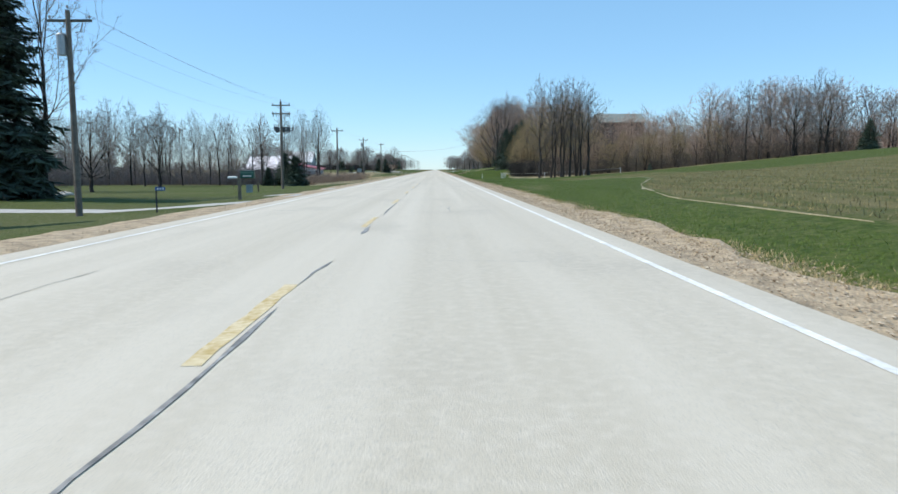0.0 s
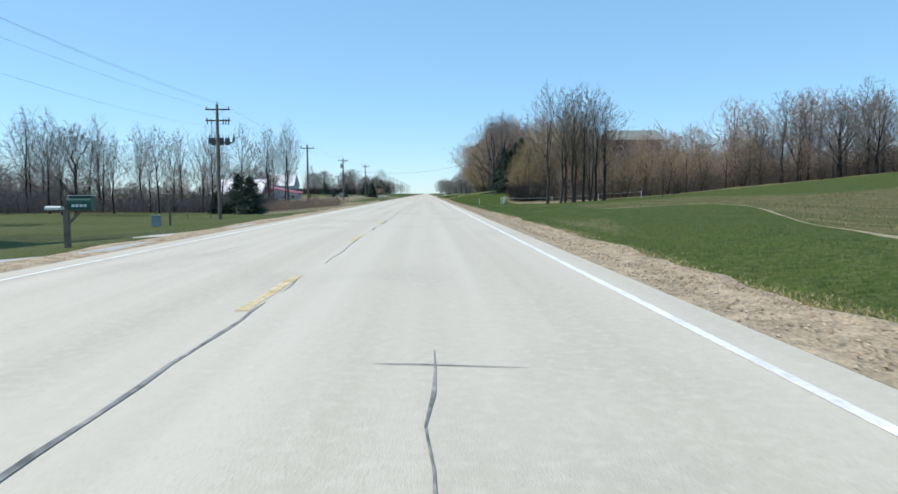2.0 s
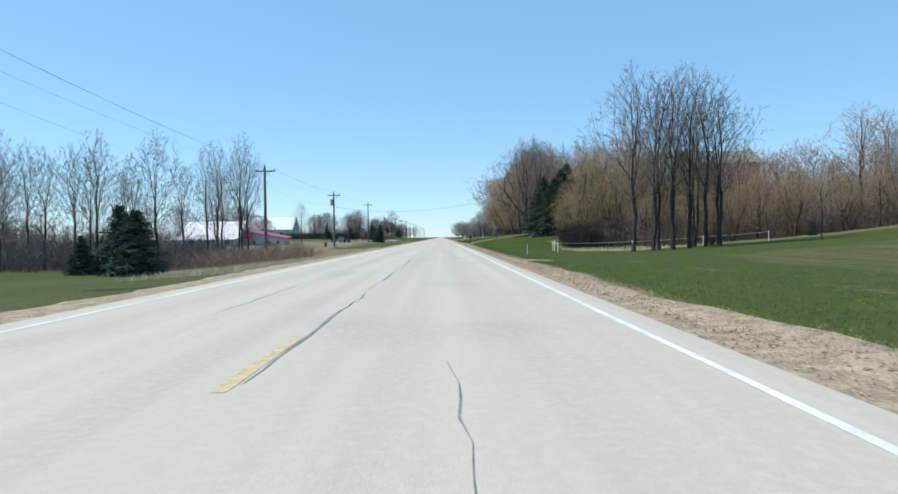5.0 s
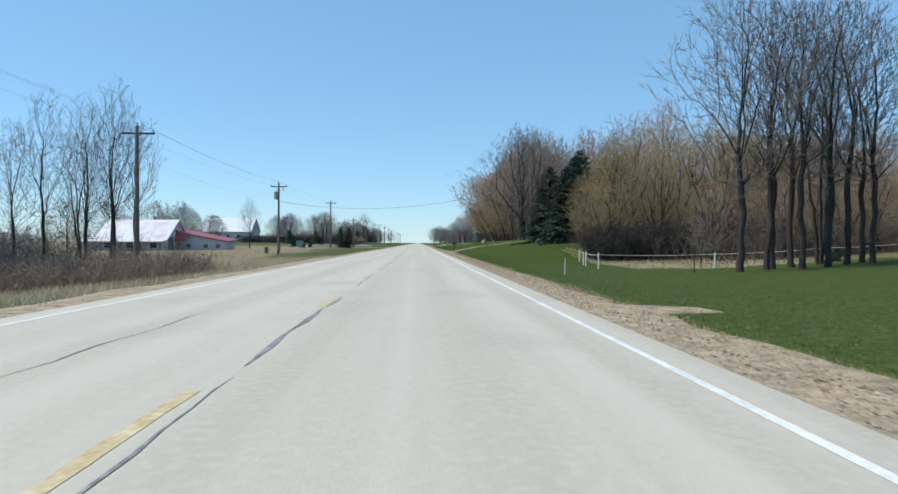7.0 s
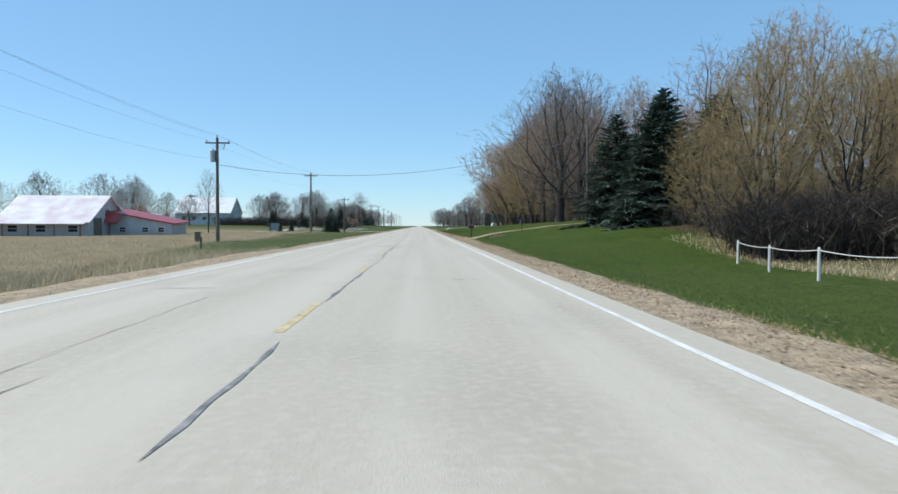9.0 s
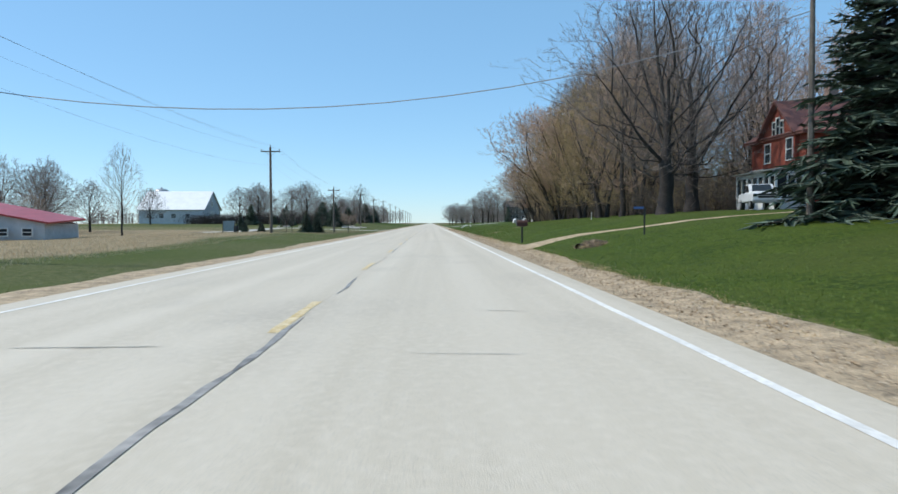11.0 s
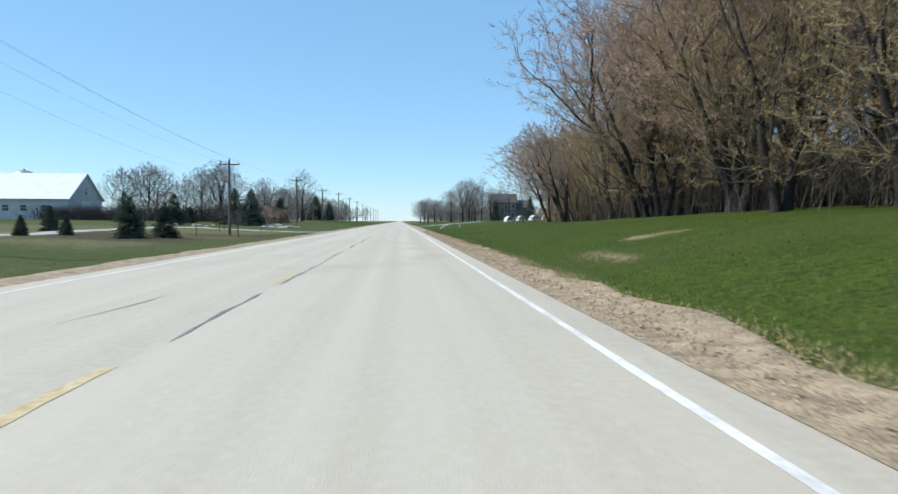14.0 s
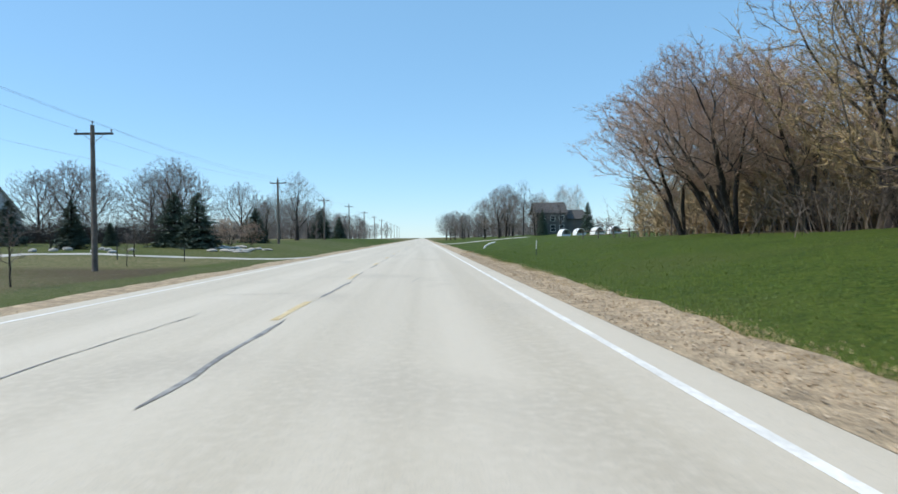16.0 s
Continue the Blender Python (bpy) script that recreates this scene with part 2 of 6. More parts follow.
def twig_tris(p0, p1, r, seed=0):
    """Each fine twig as one narrow tapering sliver, turned at random."""
    p0, p1 = np.asarray(p0, float), np.asarray(p1, float)
    rr = np.random.RandomState(seed)
    d = p1 - p0
    a = np.cross(d, rr.normal(0, 1, d.shape))
    a /= np.linalg.norm(a, axis=1)[:, None] + 1e-9
    w = a * np.broadcast_to(r, len(p0))[:, None]
    return np.stack([p0 - w, p0 + w, p1], 1)


# ---- the lie of the land ----
def smooth_step(a, b, v):
    t = np.clip((np.asarray(v, float) - a) / (b - a), 0, 1)
    return t * t * (3 - 2 * t)


def along(y, ys, zs):
    """Smooth height along the road through stations ys."""
    y = np.asarray(y, float)
    i = np.clip(np.searchsorted(ys, y) - 1, 0, len(ys) - 2)
    ys, zs = np.asarray(ys, float), np.asarray(zs, float)
    t = np.clip((y - ys[i]) / (ys[i + 1] - ys[i]), 0, 1)
    t = t * t * (3 - 2 * t)
    return zs[i] * (1 - t) + zs[i + 1] * t


RY = [40, 75, 120, 160, 185, 204, 215, 255, 300, 350, 420, 700]
RIGHT = [(4.3, [-0.06] * 12),
         (5.4, [0.04, 0.03, -0.08, -0.1, 0.0, 0.08, 0.08, 0.02, 0.0, 0.0, 0.0, 0.0]),
         (8, [0.36, 0.25, -0.2, -0.35, 0.25, 0.65, 0.8, 0.5, 0.2, 0.1, 0.1, 0.1]),
         (13, [0.6, 0.42, -0.1, -0.4, 0.9, 1.4, 1.6, 1.3, 0.9, 0.6, 0.5, 0.5]),
         (20, [0.95, 0.75, 0.05, -0.3, 1.6, 1.9, 2.1, 2.0, 1.35, 0.9, 1.2, 1.0]),
         (36, [1.7, 1.6, 1.2, 0.7, 2.2, 2.2, 2.3, 2.3, 1.8, 1.3, 2.0, 1.5]),
         (78, [5.4, 5.4, 5.3, 4.6, 4.2, 3.6, 3.5, 3.0, 2.6, 2.2, 2.6, 2.0])]
LY = [40, 62, 105, 150, 197, 247, 300, 350, 420, 700]
LEFT = [(-7.3, [-0.06] * 10),
        (-10.5, [-0.45, -0.45, -0.4, -0.5, -0.3, -0.1, -0.2, 0.05, 0.3, 0.2]),
        (-18, [-1.0, -1.0, -0.85, -1.2, -0.15, 0.35, -0.3, 0.9, 1.3, 0.9]),
        (-36, [-0.7, -0.7, -0.95, -1.1, -0.4, 0.0, 0.4, 1.2, 1.5, 1.0]),
        (-80, [-0.4, -0.4, -0.8, -0.9, -0.6, 0.1, 0.9, 1.4, 1.5, 1.0])]


def height(x, y):
    """The ground's height at x, y (arrays or numbers)."""
    x, y = np.asarray(x, float), np.asarray(y, float)
    z = np.full(np.broadcast(x, y).shape, -0.12)
    for table, stations, side in ((RIGHT, RY, 1), (LEFT, LY, -1)):
        zs = [along(y, stations, row) for _, row in table]
        xs = [abs(a) for a, _ in table]
        ax = x * side
        for i in range(len(xs) - 1):
            t = np.clip((ax - xs[i]) / (xs[i + 1] - xs[i]), 0, 1)
            t = t * t * (3 - 2 * t) if i in (0,) else t
            w = zs[i] * (1 - t) + zs[i + 1] * t
            z = np.where((ax >= xs[i]) & (ax <= xs[i + 1]), w, z)
        far = zs[-1] + (0.5 - zs[-1]) * smooth_step(xs[-1] + 20, 420, ax)
        z = np.where(ax > xs[-1], far, z)
    z = z + np.where((x > 9) | (x < -12), 0.05 * np.sin(x * 0.31 + 1) * np.sin(y * 0.23) + 0.03 * np.sin(x * 0.9) * np.cos(y * 0.71), 0)
    return z


def hz(x, y):
    return float(height(x, y))


def field_edge(y):
    return np.interp(np.asarray(y, float), [30, 46, 55, 65, 76, 86, 91, 93.5, 97, 105, 122, 145, 170], [8, 8, 9.7, 12.4, 16.3, 18.5, 17.5, 13, 12.3, 13.3, 16.7, 20, 26])


def stretch(near, far, step, grow):
    """Stations from near to far whose spacing grows."""
    out = [near]
    while out[-1] < far:
        out.append(out[-1] + step)
        step *= grow
    return out


GX = sorted({3.5, 3.9, 4.6, 5.0, 5.3, -6.8, -7.1, -7.6, -7.95, *(round(v, 2) for v in [-7.3 - (a - 0) for a in stretch(0, 3200, 0.7, 1.06)] + [4.3 + a for a in stretch(0, 3200, 0.6, 1.055)] + [-6, -3, 0, 3])})
GY = [-v for v in stretch(12, 900, 6, 1.3)][::-1] + list(np.arange(-10, 430, 1.6)) + stretch(430, 4600, 2, 1.09)
gx, gy = np.meshgrid(np.array(GX), np.array(GY))
gz = height(gx, gy)
gz = gz - 0.13 * (smooth_step(3.5, 3.9, gx) * smooth_step(5.25, 4.9, gx) + smooth_step(-6.8, -7.1, gx) * smooth_step(-7.95, -7.7, gx))
nx, ny = len(GX), len(GY)
gi = np.arange(nx * ny).reshape(ny, nx)
gf = np.stack([gi[:-1, :-1], gi[:-1, 1:], gi[1:, 1:], gi[1:, :-1]], -1).reshape(-1, 4)
me = bpy.data.meshes.new("ground")
me.from_pydata(np.stack([gx, gy, gz], -1).reshape(-1, 3).tolist(), [], gf.tolist())
wob = 1.3 * np.sin(gy * 0.17) + 0.8 * np.sin(gy * 0.41 + gx * 0.2)
X, Y = gx, gy
dry = np.zeros_like(gx)
dry = np.maximum(dry, smooth_step(-15.5, -18.5, X + wob * 0.3) * smooth_step(158, 166, Y) * smooth_step(262, 240, Y))
dry = np.maximum(dry, smooth_step(-9.5, -11, X) * smooth_step(-22, -20, X) * smooth_step(124, 130, Y + wob) * smooth_step(182, 172, Y) * 0.9)
dry = np.maximum(dry, smooth_step(-24, -30, X) * smooth_step(166, 172, Y) * smooth_step(300, 270, Y))
dry = np.maximum(dry, 0.75 * smooth_step(-70, -85, X) * smooth_step(168, 180, Y))
dry = np.maximum(dry, 0.5 * smooth_step(14.0, 15.2, X + 0.3 * wob) * smooth_step(149, 151, Y) * smooth_step(178, 174, Y))
dry = np.maximum(dry, 0.9 * np.exp(-((Y - 129.5 - 0.15 * (X - 10)) / 0.35) ** 2) * smooth_step(9.8, 11, X) * smooth_step(17.5, 16, X))
dry = np.maximum(dry, 0.95 * np.exp(-((Y - 246 - 0.35 * (X - 9)) / 0.9) ** 2) * smooth_step(8.2, 9.0, X) * smooth_step(11.8, 11, X))
dry = np.maximum(dry, 0.9 * np.exp(-((X - 6.65) / 0.4) ** 2) * smooth_step(237.5, 239, Y) * smooth_step(245, 243.5, Y))
for y0, x0, y1, x1 in ((60, 6.6, 92, 7.8), (70, 7.6, 126, 11.6), (60, 6.0, 80, 6.4)):
    dry = np.maximum(dry, 0.42 * np.exp(-((X - x0 - (x1 - x0) * (Y - y0) / (y1 - y0)) / 0.22) ** 2) * smooth_step(y0 - 4, y0 + 2, Y) * smooth_step(y1 + 4, y1 - 4, Y))
dry = np.maximum(dry, 0.4 * smooth_step(-11, -13, X + 0.4 * wob) * smooth_step(246, 256, Y) * smooth_step(322, 312, Y))
edge_d = X - field_edge(Y)
dry = np.maximum(dry, 0.55 * smooth_step(5.6, 4.7, X + 0.15 * wob) * (X > 0) + 0.5 * smooth_step(-8.6, -7.8, X) * (X < 0))
crest = np.interp(X, [18, 22, 32, 41, 80], [87, 90, 98, 100, 105])
field = smooth_step(-0.4, 0.6, edge_d) * smooth_step(2, -2, Y - crest) * (X > 5)
field = np.maximum(field, 0.6 * smooth_step(-0.4, 0.8, edge_d) * smooth_step(91, 94, Y) * smooth_step(132, 122, Y) * smooth_step(38, 30, X) * (X > 5))
field = np.maximum(field, 0.9 * smooth_step(-18, -21, X + 0.4 * wob) * smooth_step(384, 388, Y))
field = np.maximum(field, 0.7 * smooth_step(500, 600, Y) + 0 * X)
litter = smooth_step(19.5, 22, X + wob * 0.5) * smooth_step(216, 222, Y) * smooth_step(345, 325, Y)
litter = np.maximum(litter, smooth_step(15.5, 18, X + wob * 0.3) * smooth_step(164, 168, Y) * smooth_step(204, 198, Y))
litter = np.maximum(litter, smooth_step(156, 159, Y + 0.3 * wob) * smooth_step(22, 26, X) * smooth_step(330, 300, Y))
litter = np.maximum(litter, 0.75 * np.exp(-((X - 6.8) / 0.7) ** 2 - ((Y - 198.5) / 1.0) ** 2))
litter = np.maximum(litter, smooth_step(-19, -22, X) * smooth_step(130, 138, Y + 2 * wob) * smooth_step(174, 166, Y))
# left: windscreen glare painted as paler turf; right: ordinary patchy dull grass
dull = 0.75 * (X < 0) * smooth_step(420, 380, Y) + 0.36 * (X > 0) * smooth_step(175, 150, Y)
litter = np.maximum(litter, (0.62 + 0.2 * np.sin(Y * .21 + X * .3)) * smooth_step(-10.5, -12.5, X + 0.4 * wob) * smooth_step(-31, -27, X) * smooth_step(258, 268, Y) * smooth_step(306, 298, Y))
for nm, arr in (("dry", dry), ("field", field), ("litter", litter), ("dull", dull)):
    at = me.attributes.new(nm, "FLOAT", "POINT")
    at.data.foreach_set("value", arr.ravel().astype(np.float32))
me.shade_smooth()


def ground_material():
    m = bpy.data.materials.new("turf")
    m.use_nodes = True
    nt = m.node_tree
    L = nt.links.new
    b = nt.nodes["Principled BSDF"]
    b.inputs["Roughness"].default_value = 0.95
    b.inputs["Specular IOR Level"].default_value = 0.15
    tc = nt.nodes.new("ShaderNodeTexCoord")

    def noise_node(s, d=4):
        n = nt.nodes.new("ShaderNodeTexNoise")
        n.inputs["Scale"].default_value, n.inputs["Detail"].default_value = s, d
        L(tc.outputs["Object"], n.inputs["Vector"])
        return n.outputs["Fac"]

    def ranged(v, lo, hi):
        r = nt.nodes.new("ShaderNodeMapRange")
        r.inputs["From Min"].default_value, r.inputs["From Max"].default_value = lo, hi
        L(v, r.inputs["Value"])
        return r.outputs[0]

    def mixed(f, a, c):
        x = nt.nodes.new("ShaderNodeMix")
        x.data_type = "RGBA"
        L(f, x.inputs["Factor"])
        for k, v in (("A", a), ("B", c)):
            if isinstance(v, tuple):
                x.inputs[k].default_value = (*v, 1)
            else:
                L(v, x.inputs[k])
        return x.outputs["Result"]

    def masked(attr, n, width=0.35):
        a = nt.nodes.new("ShaderNodeAttribute")
        a.attribute_name = attr
        s = nt.nodes.new("ShaderNodeMath")
        s.operation = "MULTIPLY_ADD"
        L(n, s.inputs[0])
        s.inputs[1].default_value = 0.9
        L(a.outputs["Fac"], s.inputs[2])
        return ranged(s.outputs[0], 0.95 - width / 2, 0.95 + width / 2)

    big, mid, fine, hair = noise_node(0.09), noise_node(0.7), noise_node(5), noise_node(28, 2)
    green = mixed(ranged(mid, 0.3, 0.7), (0.024, 0.058, 0.005), (0.078, 0.125, 0.011))
    green = mixed(ranged(fine, 0.42, 0.66), green, (0.10, 0.14, 0.016))
    tuft = noise_node(11, 3)
    green = mixed(ranged(tuft, 0.55, 0.7), green, (0.12, 0.15, 0.022))
    green = mixed(ranged(tuft, 0.45, 0.32), green, (0.016, 0.038, 0.004))
    green = mixed(ranged(big, 0.5, 0.72), green, (0.09, 0.112, 0.024))
    # greyed turf colour, carrying the glare over the left lawn
    dull = mixed(ranged(fine, 0.35, 0.65), (0.10, 0.118, 0.035), (0.19, 0.185, 0.085))
    dull = mixed(ranged(big, 0.42, 0.68), dull, (0.10, 0.13, 0.03))
    green = mixed(masked("dull", fine, 0.7), green, dull)
    stub = mixed(ranged(fine, 0.35, 0.65), (0.125, 0.12, 0.04), (0.25, 0.205, 0.10))
    stub = mixed(ranged(mid, 0.45, 0.75), stub, (0.11, 0.125, 0.04))
    straw = mixed(ranged(fine, 0.3, 0.7), (0.37, 0.27, 0.155), (0.58, 0.45, 0.30))
    straw = mixed(ranged(mid, 0.35, 0.75), straw, (0.30, 0.225, 0.13))
    mp = nt.nodes.new("ShaderNodeMapping")
    mp.inputs["Scale"].default_value, mp.inputs["Rotation"].default_value = (1.6, 0.09, 1), (0, 0, 0.35)
    L(tc.outputs["Object"], mp.inputs["Vector"])
    rows_n = nt.nodes.new("ShaderNodeTexNoise")
    rows_n.inputs["Scale"].default_value, rows_n.inputs["Detail"].default_value = 1.0, 3
    L(mp.outputs[0], rows_n.inputs["Vector"])
    stub = mixed(ranged(rows_n.outputs["Fac"], 0.5, 0.7), stub, (0.24, 0.195, 0.095))
    stub = mixed(ranged(rows_n.outputs["Fac"], 0.5, 0.32), stub, (0.11, 0.12, 0.035))
    c = mixed(masked("field", fine), green, stub)
    c = mixed(masked("dry", fine, 0.5), c, straw)
    leaf = mixed(ranged(fine, 0.3, 0.7), (0.07, 0.05, 0.032), (0.17, 0.12, 0.075))
    c = mixed(masked("litter", fine, 0.5), c, leaf)
    c = mixed(ranged(hair, 0.2, 1.1), c, (0.03, 0.04, 0.012))
    L(c, b.inputs["Base Color"])
    bp = nt.nodes.new("ShaderNodeBump")
    bp.inputs["Strength"].default_value, bp.inputs["Distance"].default_value = 0.7, 0.06
    ad = nt.nodes.new("ShaderNodeMath")
    L(fine, ad.inputs[0])
    L(hair, ad.inputs[1])
    L(ad.outputs[0], bp.inputs["Height"])
    L(bp.outputs[0], b.inputs["Normal"])
    return m


me.materials.append(ground_material())
tagged(new("ground", me), "green verges, stubble field and dry grass land", "ground", kind="structure")

# ---- road ----
LINE_R, LINE_L, CENTRE = 3.03, -6.18, -1.62


def asphalt_material():
    m = bpy.data.materials.new("pale_worn_pavement")
    m.use_nodes = True
    nt = m.node_tree
    L = nt.links.new
    b = nt.nodes["Principled BSDF"]
    b.inputs["Roughness"].default_value = 0.75
    tc = nt.nodes.new("ShaderNodeTexCoord")

    def noise_node(sx, sy, s, d=4):
        mp = nt.nodes.new("ShaderNodeMapping")
        mp.inputs["Scale"].default_value = (sx, sy, 1)
        L(tc.outputs["Object"], mp.inputs["Vector"])
        n = nt.nodes.new("ShaderNodeTexNoise")
        n.inputs["Scale"].default_value, n.inputs["Detail"].default_value = s, d
        L(mp.outputs[0], n.inputs["Vector"])
        return n.outputs["Fac"]

    def ranged(v, lo, hi):
        r = nt.nodes.new("ShaderNodeMapRange")
        r.inputs["From Min"].default_value, r.inputs["From Max"].default_value = lo, hi
        L(v, r.inputs["Value"])
        return r.outputs[0]

    def mixed(f, a, c):
        x = nt.nodes.new("ShaderNodeMix")
        x.data_type = "RGBA"
        L(f, x.inputs["Factor"])
        for k, v in (("A", a), ("B", c)):
            if isinstance(v, tuple):
                x.inputs[k].default_value = (*v, 1)
            else:
                L(v, x.inputs[k])
        return x.outputs["Result"]

    tracks, patch, grit, speck = noise_node(1.1, 0.012, 1.0, 3), noise_node(1, 0.5, 0.35), noise_node(1, 1, 9), noise_node(1, 1, 90, 2)
    c = mixed(ranged(tracks, 0.35, 0.65), (0.53, 0.465, 0.365), (0.63, 0.56, 0.455))
    c = mixed(ranged(patch, 0.55, 0.8), c, (0.46, 0.405, 0.325))
    c = mixed(ranged(grit, 0.45, 0.9), c, (0.66, 0.59, 0.49))
    c = mixed(ranged(speck, 0.55, 0.85), c, (0.26, 0.25, 0.235))
    L(c, b.inputs["Base Color"])
    bp = nt.nodes.new("ShaderNodeBump")
    bp.inputs["Strength"].default_value, bp.inputs["Distance"].default_value = 0.35, 0.01
    L(speck, bp.inputs["Height"])
    L(bp.outputs[0], b.inputs["Normal"])
    return m


def strip(name, xa, xb, ys, za, zb, mat, thick=0.0, wobble=0.0, label="", category="road"):
    """A strip along the road between two lines, following the land; za, zb are heights or functions."""
    rng = random.Random(name)
    rows = []
    for y in ys:
        w0, w1 = rng.uniform(-wobble, wobble), rng.uniform(-wobble, wobble)
        rows.append(((xa + w0 * 0, y, za), (xb + w1, y, zb if not callable(zb) else zb(xb + w1, y))))
    verts, faces = [], []
    for a, c in rows:
        verts += [a, c]
    for i in range(len(rows) - 1):
        faces.append((2 * i, 2 * i + 1, 2 * i + 3, 2 * i + 2))
    ob = link_mesh(name, verts, faces, mat)
    return tagged(ob, label, category, kind="structure")


ROAD_Y = [-300] + list(np.arange(-20, 440, 5.0)) + stretch(440, 4000, 10, 1.15)
bm = bmesh.new()
prof = [(-6.95, -0.13), (-6.88, -0.035), (LINE_L, -0.02), (CENTRE, 0.0), (LINE_R, -0.02), (3.62, -0.035), (3.7, -0.13)]
rows = [[bm.verts.new((x, y, z)) for x, z in prof] for y in ROAD_Y]
for a, c in zip(rows, rows[1:]):
    for k in range(len(prof) - 1):
        bm.faces.new((a[k], a[k + 1], c[k + 1], c[k]))
road = tagged(part("road", bm, asphalt_material()), "pale worn two-lane country road with sealed cracks", "road", kind="structure")


def road_z(x):
    return float(np.interp(x, [p[0] for p in prof], [p[1] for p in prof]))


def on_road(name, pts_pairs, mat, label, lift=0.004):
    """A painted or sealed band: pairs of (left, right) points lying just over the road."""
    verts, faces = [], []
    for (xa, ya), (xb, yb) in pts_pairs:
        verts += [(xa, ya, road_z(xa) + lift), (xb, yb, road_z(xb) + lift)]
    for i in range(len(pts_pairs) - 1):
        faces.append((2 * i, 2 * i + 1, 2 * i + 3, 2 * i + 2))
    return tagged(link_mesh(name, verts, faces, mat, road), label)


for lx in (LINE_R, LINE_L):
    r = random.Random(lx)
    on_road("edge_line", [((lx - 0.058 + r.uniform(-.012, .012), y), (lx + 0.058 + r.uniform(-.012, .012), y)) for y in list(np.arange(-20, 430, 2.5)) + stretch(430, 2500, 8, 1.2)], M_LINE, "worn white edge line")
r = random.Random(5)
DASH0, DASH = 201.0, 11.6
for i in range(-19, 40):
    y0 = DASH0 + i * DASH
    pts = [((CENTRE - 0.07 + r.uniform(-.015, .015), y), (CENTRE + 0.07 + r.uniform(-.015, .015), y)) for y in np.linspace(y0, y0 + 3.4, 9)]
    on_road("centre_dash", pts, M_YELLOW, "faded yellow centre dash")


def wander(x0, y0, x1, y1, w, seed, jig=0.05):
    rr = random.Random(seed)
    n = max(4, int(max(abs(x1 - x0) / 0.25, abs(y1 - y0) / 0.6)))
    out, off = [], 0.0
    along_y = abs(y1 - y0) > abs(x1 - x0)
    for i in range(n + 1):
        t = i / n
        off = off * 0.8 + rr.uniform(-jig, jig)
        x, y, h = x0 + (x1 - x0) * t, y0 + (y1 - y0) * t, w * rr.uniform(0.25, 1) * min(1, 6 * t + .2, 6 * (1 - t) + .2)
        out.append(((x + off - h, y), (x + off + h, y)) if along_y else ((x, y + off - h), (x, y + off + h)))
    return out


y = -5.0
k = 0
while y < 420:
    ln = r.uniform(1.5, 9)
    on_road("sealed_crack", wander(CENTRE + 0.14 + r.uniform(-.05, .05), y, CENTRE + 0.14 + r.uniform(-.05, .05), y + ln, r.uniform(0.012, 0.06), k, 0.03), M_TAR, "dark sealed joint crack", 0.006)
    y += ln + r.uniform(-0.5, 5)
    k += 1
for i in range(34):
    y = r.uniform(20, 400)
    xa = r.choice((-5.5, -4.2, -3.2, 0.0, 0.8))
    on_road("sealed_crack", wander(xa, y, xa + r.uniform(0.8, 2.2), y + r.uniform(-.2, .2), r.uniform(0.012, 0.04), 100 + i, 0.02), M_TAR, "dark sealed cross crack", 0.006)
for i in range(16):
    y = r.uniform(20, 380)
    xa = r.choice((-4.4, -3.7, -3.3, 0.5))
    on_road("sealed_crack", wander(xa, y, xa + r.uniform(-.3, .3), y + r.uniform(3, 9), r.uniform(0.008, 0.02), 200 + i, 0.05), M_TAR, "dark sealed crack", 0.006)

# gravel shoulders
SH_Y = [-200] + list(np.arange(-20, 440, 0.9)) + stretch(440, 3000, 6, 1.2)
for nm, xa, xb in (("gravel_shoulder_right", 3.66, 4.95), ("gravel_shoulder_left", -6.9, -8.2)):
    rr = random.Random(nm)
    verts, faces = [], []
    wv = 0
    for y in SH_Y:
        wv = wv * 0.7 + rr.uniform(-.18, .18)
        xe = xb + wv
        verts.append((xa, y, -0.05))
        for k in range(1, 8):
            x = xa + (xe - xa) * k / 7
            verts.append((x, y, max(hz(x, y) + 0.02 + rr.uniform(-.015, .012), -0.055 + rr.uniform(-.01, .0))))
        x = xe + (0.14 if xb > 0 else -0.14)
        verts.append((x, y, hz(x, y) - 0.06))
    for i in range(len(SH_Y) - 1):
        for q in range(8):
            faces.append((9 * i + q, 9 * i + q + 1, 9 * i + q + 10, 9 * i + q + 9))
    tagged(link_mesh(nm, verts, faces, M_GRAVEL, smooth=True), "tan gravel shoulder with loose stones", "shoulder", kind="structure")


